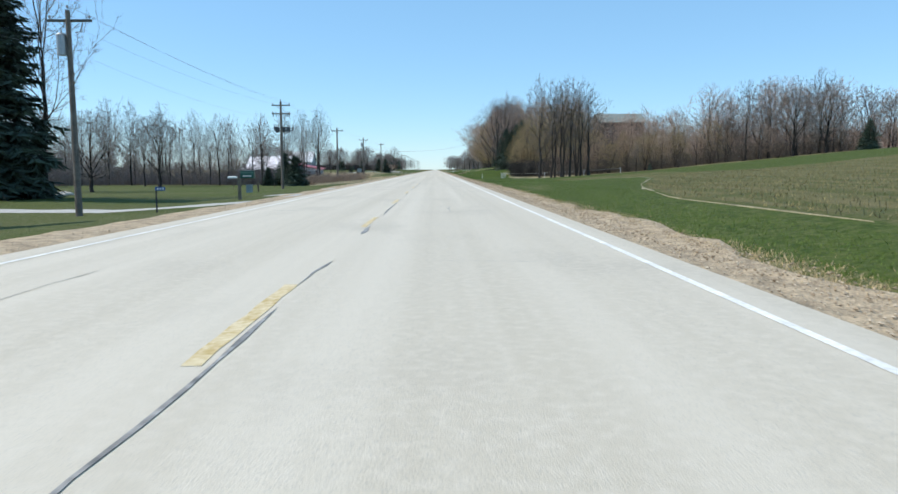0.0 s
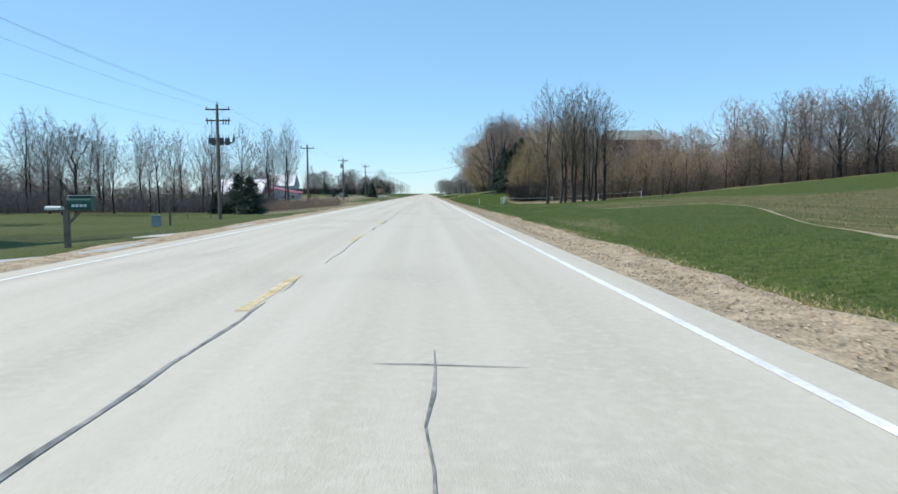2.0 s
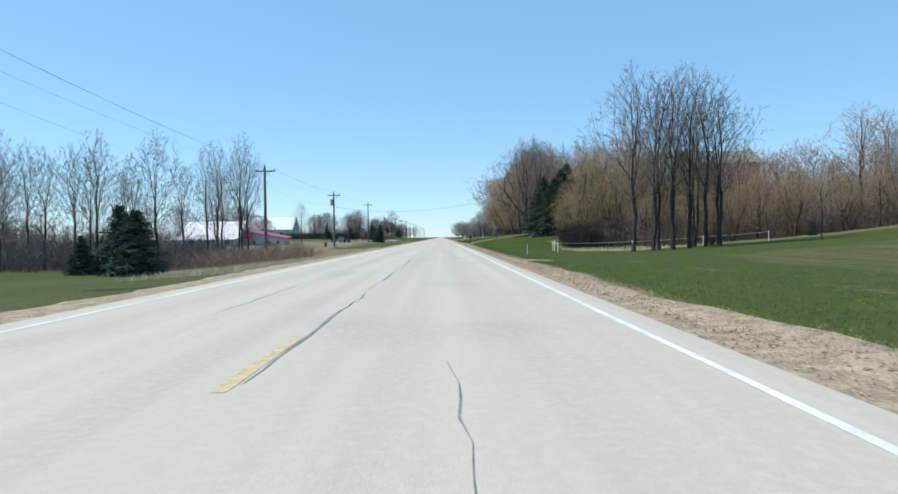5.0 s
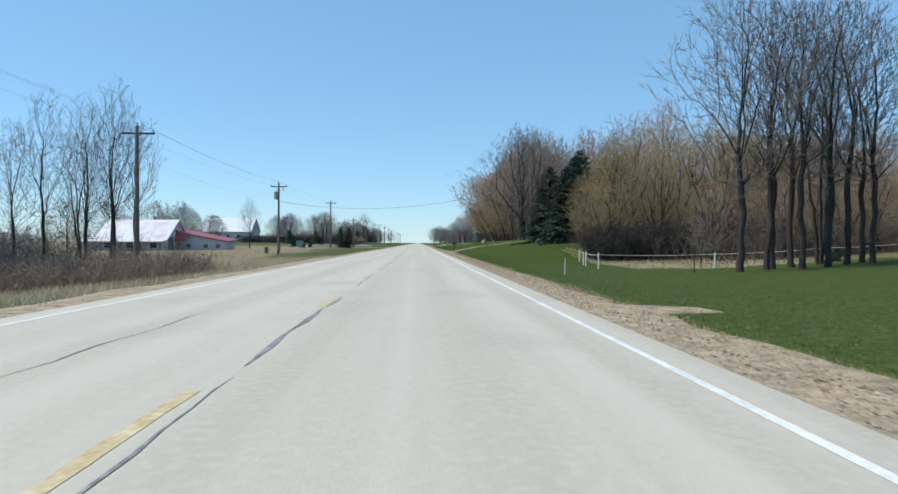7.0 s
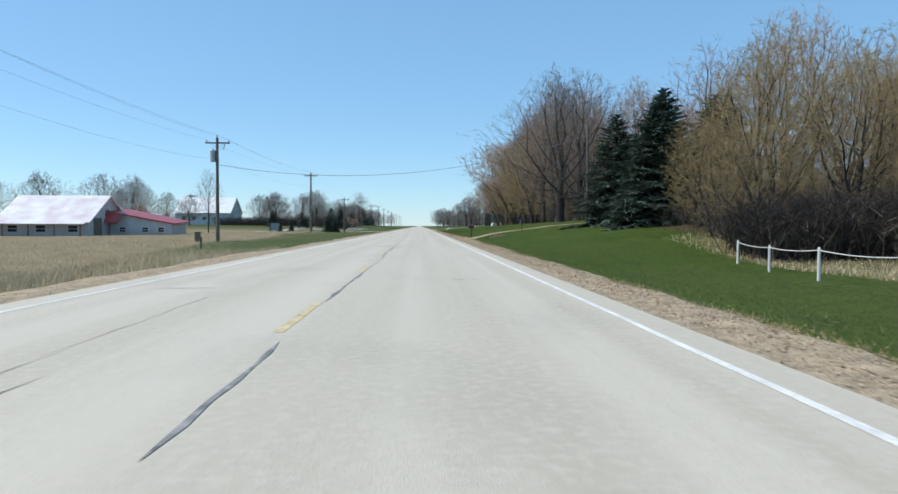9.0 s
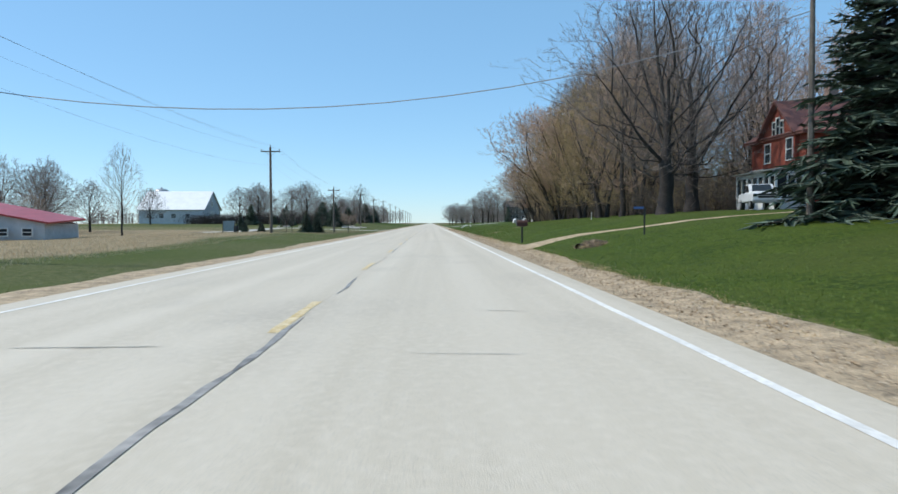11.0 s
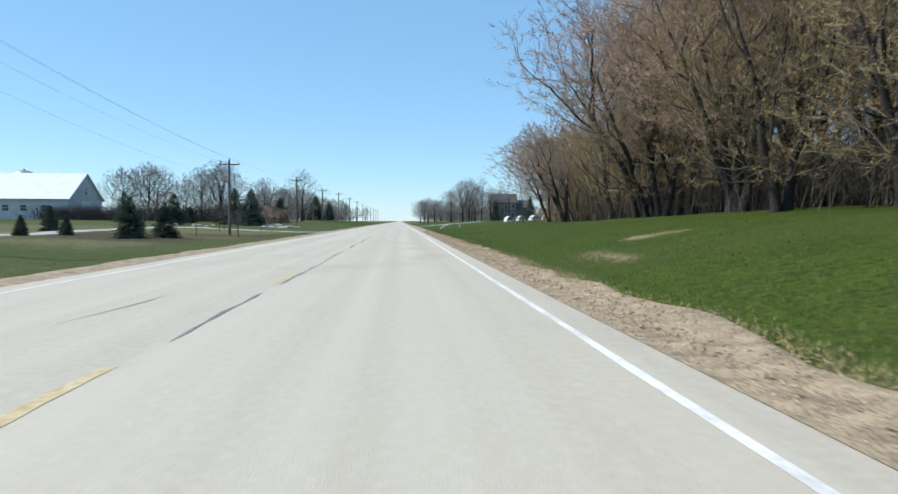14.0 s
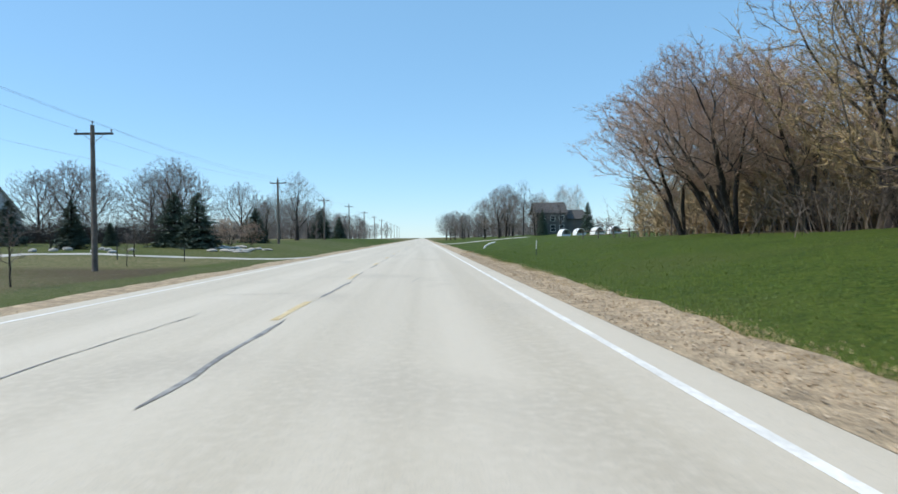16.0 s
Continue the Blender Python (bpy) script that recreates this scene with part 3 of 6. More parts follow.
# ---- trees ----
def skeleton(seed, tall, radius, clear=0.25, p=1.0, q=0.6, n=1500, stems=1, limbs=6, leader=0.85, rise=0.5, lean=(0, 0), trunk_r=0.2, thrift=0.33, splay=0.5, tip=0.006):
    """A bare tree: leader and limbs first, then each bud of the crown joined to the wood by the shortest way that keeps its own path short."""
    rs = np.random.RandomState(seed)
    ph = rs.uniform(0, 6.28, 3)
    base_z = tall * clear * 0.8

    def spread(u, a):
        u = np.clip(u, 0.015, 0.985)
        return radius * np.sin(math.pi * u ** p) ** q * (1 + 0.2 * np.sin(2 * a + ph[0] + 3 * u) + 0.16 * np.sin(3 * a + ph[1] - 6 * u) + 0.13 * np.sin(5 * a + 11 * u + ph[2]))

    pos, par, run = [], [], []

    def chain(start, p0, p1, p2, step):
        """Adds a bent limb from p0 towards p2 by way of p1; returns its nodes."""
        p0, p1, p2 = (np.asarray(v, float) for v in (p0, p1, p2))
        k = max(3, int((np.linalg.norm(p1 - p0) + np.linalg.norm(p2 - p1)) / step))
        out, last, off = [], start, np.zeros(3)
        for i in range(0 if start is None else 1, k + 1):
            t = i / k
            off = off * 0.85 + rs.normal(0, 0.085 * step, 3) * (i > 0)
            v = p0 * (1 - t) ** 2 + 2 * p1 * t * (1 - t) + p2 * t * t + off
            pos.append(v)
            par.append(-1 if last is None else last)
            run.append(0.0 if last is None else run[last] + float(np.linalg.norm(v - pos[last])))
            last = len(pos) - 1
            out.append(last)
        return out

    trunks = []
    for k in range(stems):
        a = 6.283 * k / stems + rs.uniform(-.5, .5)
        top = tall * leader * (rs.uniform(0.8, 1.0) if stems > 1 else 1.0)
        out = radius * splay * rs.uniform(.6, 1.1) if stems > 1 else radius * 0.06
        foot = np.array([math.cos(a), math.sin(a), 0]) * (0.12 if stems > 1 else 0.0) * max(1, radius / 3)
        head = np.array([lean[0] * top + out * math.cos(a), lean[1] * top + out * math.sin(a), top])
        bow = foot + (head - foot) * 0.45 - np.array([math.cos(a), math.sin(a), 0]) * out * 0.2 * (stems > 1)
        trunks.append(chain(None, foot + [0, 0, -0.3], bow, head, max(.3, tall * .045)))
    for k in range(limbs):
        tr = trunks[k % stems]
        ok = [i for i in tr if tall * clear < pos[i][2] < tall * 0.8] or tr[-2:]
        s = ok[min(len(ok) - 1, int(len(ok) * (k + rs.rand()) / limbs))]
        a = 2.4 * k + ph[0] + rs.uniform(-.35, .35)
        lo = (pos[s][2] - base_z) / (tall - base_z)
        u = min(0.95, max(lo + 0.12, rs.uniform(0.4, 0.95)))
        r = float(spread(u, a)) * rs.uniform(.6, .85)
        z = base_z + u * (tall - base_z)
        e = np.array([lean[0] * z + r * math.cos(a), lean[1] * z + r * math.sin(a), z])
        d = e - pos[s]
        chain(s, pos[s], pos[s] + [d[0] * (1 - rise), d[1] * (1 - rise), d[2] * rise], e, max(.3, tall * .045))
    fixed = len(pos)
    u, a = rs.beta(1.4, 1.15, n), rs.uniform(0, 6.283, n)
    r = spread(u, a) * rs.rand(n) ** 0.5 * np.where(rs.rand(n) < 0.1, rs.uniform(1, 1.3, n), 1)
    z = base_z + u * (tall - base_z) * (1 + 0.1 * np.sin(3 * a + ph[1]) * u + rs.normal(0, .025, n))
    buds = np.stack([lean[0] * z + r * np.cos(a), lean[1] * z + r * np.sin(a), z], 1)

    def cost(i):
        d = buds - pos[i]
        d[:, 2] *= np.where(d[:, 2] < 0, 1.6, 0.95)
        return np.sqrt((d * d).sum(1)) + thrift * run[i]

    best, near = np.full(n, 1e9), np.zeros(n, int)
    for i in range(fixed):
        if pos[i][2] > tall * clear * 0.9:
            c = cost(i)
            m = c < best
            best[m], near[m] = c[m], i
    for _ in range(n):
        k = int(best.argmin())
        j = int(near[k])
        pos.append(buds[k].copy())
        par.append(j)
        run.append(run[j] + float(np.linalg.norm(buds[k] - pos[j])))
        i = len(pos) - 1
        best[k] = 1e9
        c = cost(i)
        m = (c < best) & (best < 1e8)
        best[m], near[m] = c[m], i
    P, par = np.array(pos), np.array(par)
    N = len(P)
    load = np.zeros(N)
    kids = np.bincount(par[par >= 0], minlength=N)
    load[kids == 0] = 1
    main = np.full(N, -1)
    for i in range(N - 1, -1, -1):
        if par[i] >= 0:
            load[par[i]] += load[i]
    for i in range(N):
        j = par[i]
        if j >= 0 and (main[j] < 0 or load[i] > load[main[j]]):
            main[j] = i
    for _ in range(1):
        m = (np.arange(N) >= fixed) & (main >= 0)
        P[m] = 0.5 * P[m] + 0.25 * (P[par[m]] + P[main[m]])
    e = math.log(max(3, (kids == 0).sum() / stems)) / math.log(trunk_r / tip)
    R = tip * load ** (1 / e)
    R[:fixed] = np.maximum(R[:fixed], tip * 1.3)
    paths, where = [], {}
    for i in range(N):
        j = int(par[i])
        if j < 0:
            where[i] = [i]
            paths.append(where[i])
        elif main[j] == i and j in where:
            where[j].append(i)
            where[i] = where[j]
        else:
            where[i] = [j, i]
            paths.append(where[i])
    return P, par, R, paths


def tree_proto(seed, label, thick=1.0, twig_mat=None, buds=0, bud_mat=None, bud_size=0.03, category="tree", twigs=5, twig_len=0.56, **kw):
    P, par, R, paths = skeleton(seed, **kw)
    root = new("tree" if category == "tree" else "shrub")
    tagged(root, label, category, "roadside trees" if category == "tree" else "roadside shrubs")
    rs = np.random.RandomState(seed + 500)
    verts, faces, mid, fine = [], [], [], []
    cut = 0.03 if category == "tree" else 0.02
    for path in paths:
        rad = [min(R[i], R[path[1]] * 1.1) if k == 0 and par[i] >= 0 else R[i] for k, i in enumerate(path)]
        run = 0
        while run < len(path) and rad[run] >= cut:
            run += 1
        if run >= 2:
            base, sides = len(verts), 9 if rad[0] > .12 else (6 if rad[0] > .06 else 5)
            for i in range(run):
                d = Vector(P[path[min(i + 1, run - 1)]] - P[path[max(i - 1, 0)]]).normalized()
                a = d.cross(Vector((0.3, 0.9, 0.1))).normalized()
                b = a.cross(d)
                flare = (1.55 if i == 0 else 1.15 if i == 1 else 1.0) if par[path[0]] < 0 else 1.0
                for k in range(sides):
                    w = 2 * math.pi * k / sides
                    verts.append(Vector(P[path[i]]) + (a * math.cos(w) + b * math.sin(w)) * rad[i] * flare)
            for i in range(run - 1):
                for k in range(sides):
                    t = (k + 1) % sides
                    faces.append((base + i * sides + k, base + i * sides + t, base + (i + 1) * sides + t, base + (i + 1) * sides + k))
        for i in range(max(0, run - 1), len(path) - 1):
            (mid if rad[i] > 0.013 else fine).append((P[path[i]], P[path[i + 1]], rad[i], rad[i + 1]))
    link_mesh("trunk", verts, faces, M_BARK, root, smooth=True)
    if mid:
        tagged(sticks_mesh("branch", [l[0] for l in mid], [l[1] for l in mid], [l[2] for l in mid], [l[3] for l in mid], M_BRANCH, root), kind="stuff")
    mat = twig_mat or M_TWIG
    if fine:
        f0, f1, w0, w1 = (np.array(v) for v in zip(*fine))
        tris_mesh("crown", np.concatenate([twig_tris(f0, f1, w0 * 1.1 * thick, seed), twig_tris(f1, f0, w1 * 1.1 * thick, seed)]), mat, root)
    ends = np.nonzero((R < 0.022) & (par >= 0))[0]
    idx = np.repeat(ends, twigs)
    d = P[idx] - P[par[idx]]
    d /= np.linalg.norm(d, axis=1)[:, None] + 1e-9
    out = P[idx] * [1, 1, 0]
    out /= np.linalg.norm(out, axis=1)[:, None] + 1e-6
    d = d * 0.9 + out * 0.3 + [0, 0, 0.25] + rs.normal(0, 0.42, d.shape)
    d /= np.linalg.norm(d, axis=1)[:, None]
    t0 = P[par[idx]] + (P[idx] - P[par[idx]]) * rs.uniform(.2, 1, (len(idx), 1))
    ln = twig_len * rs.uniform(.35, 1.1, (len(idx), 1))
    t1 = t0 + d * ln
    s0 = t0 + (t1 - t0) * rs.uniform(.25, .8, (len(idx), 1))
    s1 = s0 + (d + rs.normal(0, .4, d.shape)) * ln * rs.uniform(.3, .55, (len(idx), 1))
    tagged(tris_mesh("twig_haze", np.concatenate([twig_tris(t0, t1, .0075 * thick, seed), twig_tris(s0, s1, .006 * thick, seed + 1)]), mat, root), kind="stuff")
    if buds:
        k = rs.randint(0, len(t0), buds)
        c = t0[k] + (t1[k] - t0[k]) * rs.uniform(.2, 1.05, (buds, 1)) + rs.normal(0, .03, (buds, 3))
        tagged(tris_mesh("foliage", c[:, None, :] + rs.normal(0, bud_size, (buds, 3, 3)), bud_mat or M_BUD, root), kind="stuff")
    root.location = (0, -600, -60)
    return root


def spruce_proto(seed, label, tall, radius, whorls, per=10, category="spruce", needle=1.0, sprays=16):
    rr = np.random.RandomState(seed)
    root = new("spruce")
    tagged(root, label, category, "evergreens")
    P, Q, R0, limbs = [], [], [], []
    bm = tube((0, 0, -0.3), (0, 0, tall * 0.97), 0.02 * tall, 0.015, 7)
    part("trunk", bm, M_BARK, root)
    for w in range(whorls):
        f = w / whorls
        z = tall * (0.02 + 0.95 * f)
        rad = radius * (1 - f) ** 0.8 * rr.uniform(0.82, 1.15) + 0.15
        for k in range(per):
            a = rr.uniform(0, 6.283)
            L = rad * rr.uniform(0.65, 1.12)
            d = np.array([math.cos(a), math.sin(a), -0.25 + 1.0 * f * f])
            side = np.array([-math.sin(a), math.cos(a), 0])
            base = np.array([0, 0, z])
            limbs.append((base, base + d * L))
            for j in range(sprays):
                t = rr.uniform(0.12, 1.0) ** 0.7
                s = base + d * L * t
                sp = (1 - t * 0.7) * L * 0.5 + (0.2 + 0.02 * tall) * (1 - 0.8 * f)
                e = s + d * rr.uniform(0.1, 0.6) * sp + side * rr.uniform(-1, 1) * sp + np.array([0, 0, rr.uniform(-.5, .15)]) * sp
                P.append(s), Q.append(e), R0.append((0.05 + 0.075 * sp) * needle)
    sticks_mesh("limb", [l[0] for l in limbs], [l[1] for l in limbs], 0.05, 0.02, M_BARK, root)
    R0 = np.array(R0)
    tris_mesh("crown", np.concatenate([twig_tris(P, Q, R0, seed + k) for k in range(2)]), M_NEEDLE, root)
    root.location = (0, -600, -60)
    return root


def plant(proto, x, y, scale=1.0, turn=0.0, label="", sz=None, dz=0.0):
    ob = copy_thing(proto, pose(x, y, hz(x, y) + dz, 0, 0, turn))
    ob.scale = (scale, scale, scale if sz is None else sz)
    if label:
        ob["label"] = label
    return ob


SLIM = [tree_proto(11 + i, "tall slender bare tree with forking grey limbs", thick=1.2, tall=14, radius=3.5, clear=0.3, p=1.15, n=900, limbs=9, leader=0.62, rise=0.66, trunk_r=0.15, thrift=0.46) for i in range(4)]
TALL = [tree_proto(16 + i, "tall straight dark-trunked bare tree with sparse limbs", thick=1.2, twig_mat=M_TWIG_DARK, twig_len=0.42, tall=14, radius=3.4, clear=0.36, p=1.25, n=650, limbs=8, leader=0.66, rise=0.72, trunk_r=0.145, thrift=0.5, twigs=4) for i in range(3)]
CLUMP = [tree_proto(21 + i, "clump of tall bare stems with fine upright twigs", tall=14, radius=3.4, stems=3, clear=0.3, p=1.15, n=1100, limbs=12, leader=0.8, rise=0.66, trunk_r=0.14, splay=0.5, thrift=0.46) for i in range(2)]
ROUND = [tree_proto(31 + i, "bare round-crowned tree with dense fine branches", thick=1.35, tall=9, radius=4.3, clear=0.2, p=0.9, q=0.55, n=1700, limbs=9, leader=0.6, rise=0.5, trunk_r=0.22, thrift=0.4, twigs=5, twig_len=0.5) for i in range(3)]
MAPLE = [tree_proto(41 + i, "large old bare maple with a broad crown", thick=1.1, tall=17.5, radius=7.8, clear=0.17, p=0.95, q=0.55, n=3400, limbs=14, leader=0.6, rise=0.42, trunk_r=0.5, thrift=0.28, twigs=5, twig_len=0.65) for i in range(2)]
BUDDY = [tree_proto(51 + i, "tree with ochre spring buds and tangled twigs", twig_mat=M_TWIG_OLIVE, buds=24000, bud_size=0.016, tall=11, radius=4.6, stems=2, clear=0.11, p=0.82, q=0.5, n=1700, limbs=12, leader=0.7, rise=0.36, trunk_r=0.18, splay=0.55, thrift=0.25) for i in range(3)]
REDDY = [tree_proto(61 + i, "bare tree with reddish brown budding twigs", twig_mat=M_TWIG_RED, buds=8000, bud_mat=M_BUD_RED, bud_size=0.021, tall=13, radius=3.8, clear=0.16, p=0.95, q=0.55, n=1300, limbs=10, leader=0.75, rise=0.55, trunk_r=0.19, thrift=0.4) for i in range(3)]
LEAN = [tree_proto(71 + i, "leaning bare tree with a spreading pale crown", twig_mat=M_TWIG_RED, buds=24000, bud_mat=M_BUD_RED, bud_size=0.022, twigs=7, tall=10, radius=4.4, stems=3, clear=0.36, p=1.2, q=0.5, n=1700, limbs=10, leader=0.75, rise=0.4, lean=(-0.34, -0.1), trunk_r=0.14, splay=0.6) for i in range(2)]
BUSH = [tree_proto(81 + i, "dense bare shrub of many arching stems", twig_mat=M_TWIG_DARK, category="shrub", tall=4.5, radius=2.6, stems=8, clear=0.05, p=0.9, q=0.5, n=500, limbs=8, leader=0.8, trunk_r=0.035, splay=0.8, twigs=3) for i in range(2)]
BUSHY = tree_proto(91, "yellowish budding shrub with arching stems", category="shrub", buds=5200, bud_size=0.026, tall=5, radius=2.8, stems=8, clear=0.05, p=0.9, q=0.5, n=500, limbs=8, leader=0.8, trunk_r=0.035, splay=0.8, twigs=3)
RUSTY = tree_proto(93, "rusty brown budding shrub beside a rock garden", twig_mat=M_TWIG_RED, category="shrub", buds=3500, bud_mat=M_BUD_RED, bud_size=0.03, tall=4.5, radius=2.8, stems=8, clear=0.05, p=0.8, q=0.5, n=500, limbs=8, leader=0.8, trunk_r=0.035, splay=0.8, twigs=3)
SAPLING = tree_proto(95, "young bare lawn tree with a thin trunk", tall=4, radius=1.3, clear=0.32, n=170, limbs=6, leader=0.9, rise=0.6, trunk_r=0.05, twigs=2, twig_len=0.4)
BIG_SPRUCE = spruce_proto(9, "large dark spruce beside a lawn", 23, 4.7, 66, 13)
SPRUCE = [spruce_proto(1 + i, "tall dark green spruce with drooping boughs", 13, 3.6, 40, 11, needle=0.7, sprays=20) for i in range(2)]
FIR = [spruce_proto(5 + i, "small bushy dark green spruce", 4.5, 1.9, 34, 11, needle=0.4, sprays=24) for i in range(2)]

rt = random.Random(77)


def some(protos, pts, lo=0.9, hi=1.1, label="", wide=1.0):
    for p in pts:
        x, y = p[0], p[1]
        k = (p[2] if len(p) > 2 else 1.0) * rt.uniform(lo, hi)
        plant(rt.choice(protos), x, y, k * wide, rt.uniform(0, 360), label, sz=k)


# left: the yard with the big spruce
plant(BIG_SPRUCE, -32.4, 76, 1.0, 40)
plant(SPRUCE[0], -23.8, 50.5, 1.0, 40, "dark spruce at the edge of a lawn")
plant(SPRUCE[1], -31.5, 50, 1.1, 90, "dark spruce at the edge of a lawn")
plant(SLIM[0], -31, 80, 1.25, 30, "tall bare lawn tree beside a spruce", sz=1.5)
some(ROUND, [(-35, 96, .8), (-43, 100, 1.0), (-38, 122, 0.95), (-56, 118, 1.0)])
some(SLIM, [(-46, 132, .95), (-42, 127, .8), (-52, 138, 1), (-39, 134, .9), (-36, 138, .85), (-33, 133, .8), (-30, 141, .85), (-27.5, 137, .8), (-25, 143, .9), (-36, 150, .9), (-31, 152, .9), (-27, 155, .85), (-48, 150, 1), (-50, 143, .9), (-60, 140, .95), (-68, 138, 1), (-40, 145, .85), (-34, 141, .75), (-57, 128, .9), (-72, 142, 1), (-85, 150, 1), (-94, 145, 1), (-45, 158, 1), (-54, 160, 1), (-64, 165, 1.05), (-58, 150, 1), (-66, 145, 1), (-75, 150, 1)], .7, .95, wide=.95)
some(TALL, [(-23.5, 152, .85), (-21.8, 158.5, .95), (-22.3, 159.3, .85), (-23.2, 166, .9), (-26, 163, .95)], .97, 1.03, wide=.85)
some(CLUMP, [(-44, 142, .8), (-55, 135, .85), (-64, 132, .85), (-29.5, 147, .75), (-24.8, 160, .78)], .8, 1.0, wide=.8)
plant(FIR[0], -24.6, 128.6, 0.62, 10)
plant(FIR[0], -22.2, 129.2, 1.1, 120, "broad bushy dark green spruce by the lawn's end")
plant(FIR[1], -20.4, 127.5, 1.25, 80, "broad bushy dark green spruce by the lawn's end", sz=1.0)
some(BUSH, [(-13.6, 147.5, .42), (-15.2, 143.5, .45), (-16.6, 149, .5), (-18.6, 146, .5), (-30, 158, .8), (-35, 144, .8), (-42, 148, .8), (-52, 145, .9), (-48, 162, .9), (-62, 158, 1), (-72, 160, 1), (-38, 165, .7)])
# around the barns
some(ROUND, [(-66, 262, 1.0), (-58, 268, 1.05), (-50, 262, .95), (-47, 270, .75), (-73, 258, 1.05), (-54, 272, 1.1), (-62, 330, .8), (-68, 300, .85)])
some(SLIM, [(-47, 258, .5), (-60, 255, .5), (-32.5, 246, .72)])
some(REDDY, [(-52, 255, .4), (-56, 250, .38), (-62, 250, .42), (-45, 252, .36), (-70, 252, .4), (-76, 256, .45)], wide=1.3)
# left, the farmstead
some(ROUND, [(-31.5, 352, 1.12), (-43, 350, 1.08), (-26, 366, .85), (-24, 374, .8), (-36, 358, 1.0), (-48, 352, 1.0), (-34, 364, 1.1), (-45, 360, 1.1)], wide=1.15)
plant(MAPLE[0], -21, 384, 0.62, 30, "bare oak with a round crown at a field's edge")
some(SPRUCE, [(-17.3, 271, .21), (-16.6, 276, .2), (-40, 331, .36), (-21.3, 330, .42), (-24.2, 332, .4), (-20.5, 351, .36)], wide=1.6)
some(FIR, [(-31.5, 290, .5), (-26, 281, .35), (-27.5, 277, .33), (-31, 333, .5), (-36, 337, .5)])
some(BUSH, [(-31, 345, .7), (-35, 348, .7), (-38, 342, .7), (-28, 349, .6), (-42, 345, .7)])
some(SPRUCE, [(-31, 325, .38), (-22.5, 420, .5), (-24, 436, .55), (-22, 455, .5)], wide=1.5)
some([RUSTY], [(-19.5, 335, .7), (-21.4, 338, .68), (-18.4, 340, .55)])
some(BUSH, [(-27, 332, .5), (-24, 336, .5)])
some([SAPLING], [(-12.8, 283, .68), (-17.5, 304, .5), (-21.8, 316, .75), (-31, 321, 1.15)])
some(SLIM, [(-23, 290, .25), (-22.5, 283, .22)])
some(ROUND, [(-25, 405, .9), (-31, 420, .9), (-28, 440, .9), (-35, 455, 1), (-30, 480, 1), (-26, 510, 1), (-32, 540, 1), (-28, 580, 1), (-30, 630, 1), (-45, 470, 1.1), (-60, 430, 1.1), (-52, 500, 1.2), (-28, 700, 1.1), (-26, 780, 1.1)])
# right: wood edge behind the field
some(REDDY, [(33, 172, .7), (39, 170, .7), (45, 173, .74), (51, 176, .72), (57, 172, .85), (63, 175, 1.0), (69, 171, 1.05), (75, 168, 1), (82, 172, 1), (42, 179, .72), (54, 186, .8), (66, 184, 1.2), (33, 183, .8), (30, 178, .8), (88, 178, 1.1), (95, 172, 1), (104, 176, 1), (113, 170, 1), (80, 186, 1.2), (60, 180, 1.1), (48, 179, .8), (72, 178, 1.1)], wide=1.35)
some(SLIM, [(52, 163, .7), (56, 164, .78), (60.5, 162, 1), (65, 162, 1), (69.5, 160, .95), (48, 166, .62), (35, 166, .6), (74, 160, 1)], wide=1.3)
some(ROUND, [(68, 158, 1.25), (73.5, 157, 1.3), (62, 160, 1.1), (57, 162, .8), (85, 164, 1.3), (92, 166, 1.3)])
some(BUDDY, [(31, 164, .65), (37, 162, .65), (43, 164, .7), (49, 168, .75), (28, 170, .7), (33, 159, .5), (46, 160, .6), (54, 162, .65), (40, 159, .6)], wide=1.2)
some(BUSH, [(27, 160, .8), (31, 156, .7), (36, 156, .7), (41, 157, .7), (46, 158, .75), (52, 158, .8), (58, 157, .8), (64, 156, .8), (29, 166, 1), (35, 168, 1), (45, 169, 1), (55, 169, 1), (65, 168, 1), (25, 166, .9), (70, 156, .8), (76, 156, .8)])
some(REDDY, [(24 + 4.1 * i + 1.3 * math.sin(i * 2.3), 160.5 + 1.6 * math.cos(i * 1.7), .5 + .1 * math.sin(i * 3.1)) for i in range(18)], wide=1.35)
some(REDDY, [(35.5, 178, .78), (38.5, 177, .74), (42, 176.5, .78), (45.5, 178, .74), (40, 174, .66)], wide=1.2)
plant(SPRUCE[1], 79.5, 153.5, 0.68, 0, "dark spruce at the top of a field", sz=.46)
plant(FIR[1], 39.4, 154, 0.3, 0)
plant(FIR[0], 27.4, 150.5, 0.22, 0)
# the tall group by the fence
for i, (x, y, k, a) in enumerate([(17.4, 142.6, 1.3, 0), (19.6, 144.2, 1.25, 50), (20.4, 145, 1.32, 120), (21.2, 143.2, 1.25, 200), (22.6, 143.4, 1.3, 260), (24.8, 145.2, 1.32, 330), (25.9, 144.6, 1.2, 20), (22.1, 146, 1.3, 145), (26.4, 146.3, 1.15, 290)]):
    plant(SLIM[2] if i in (0, 4) else TALL[i % 3], x, y, k * .86, a, sz=k * .85)
some(CLUMP, [(24.6, 147.5, 1.0)], .98, 1.02, wide=.7)
some([SAPLING], [(15.3, 143.4, .72), (19.2, 152, .9), (33, 140, 1.1)])
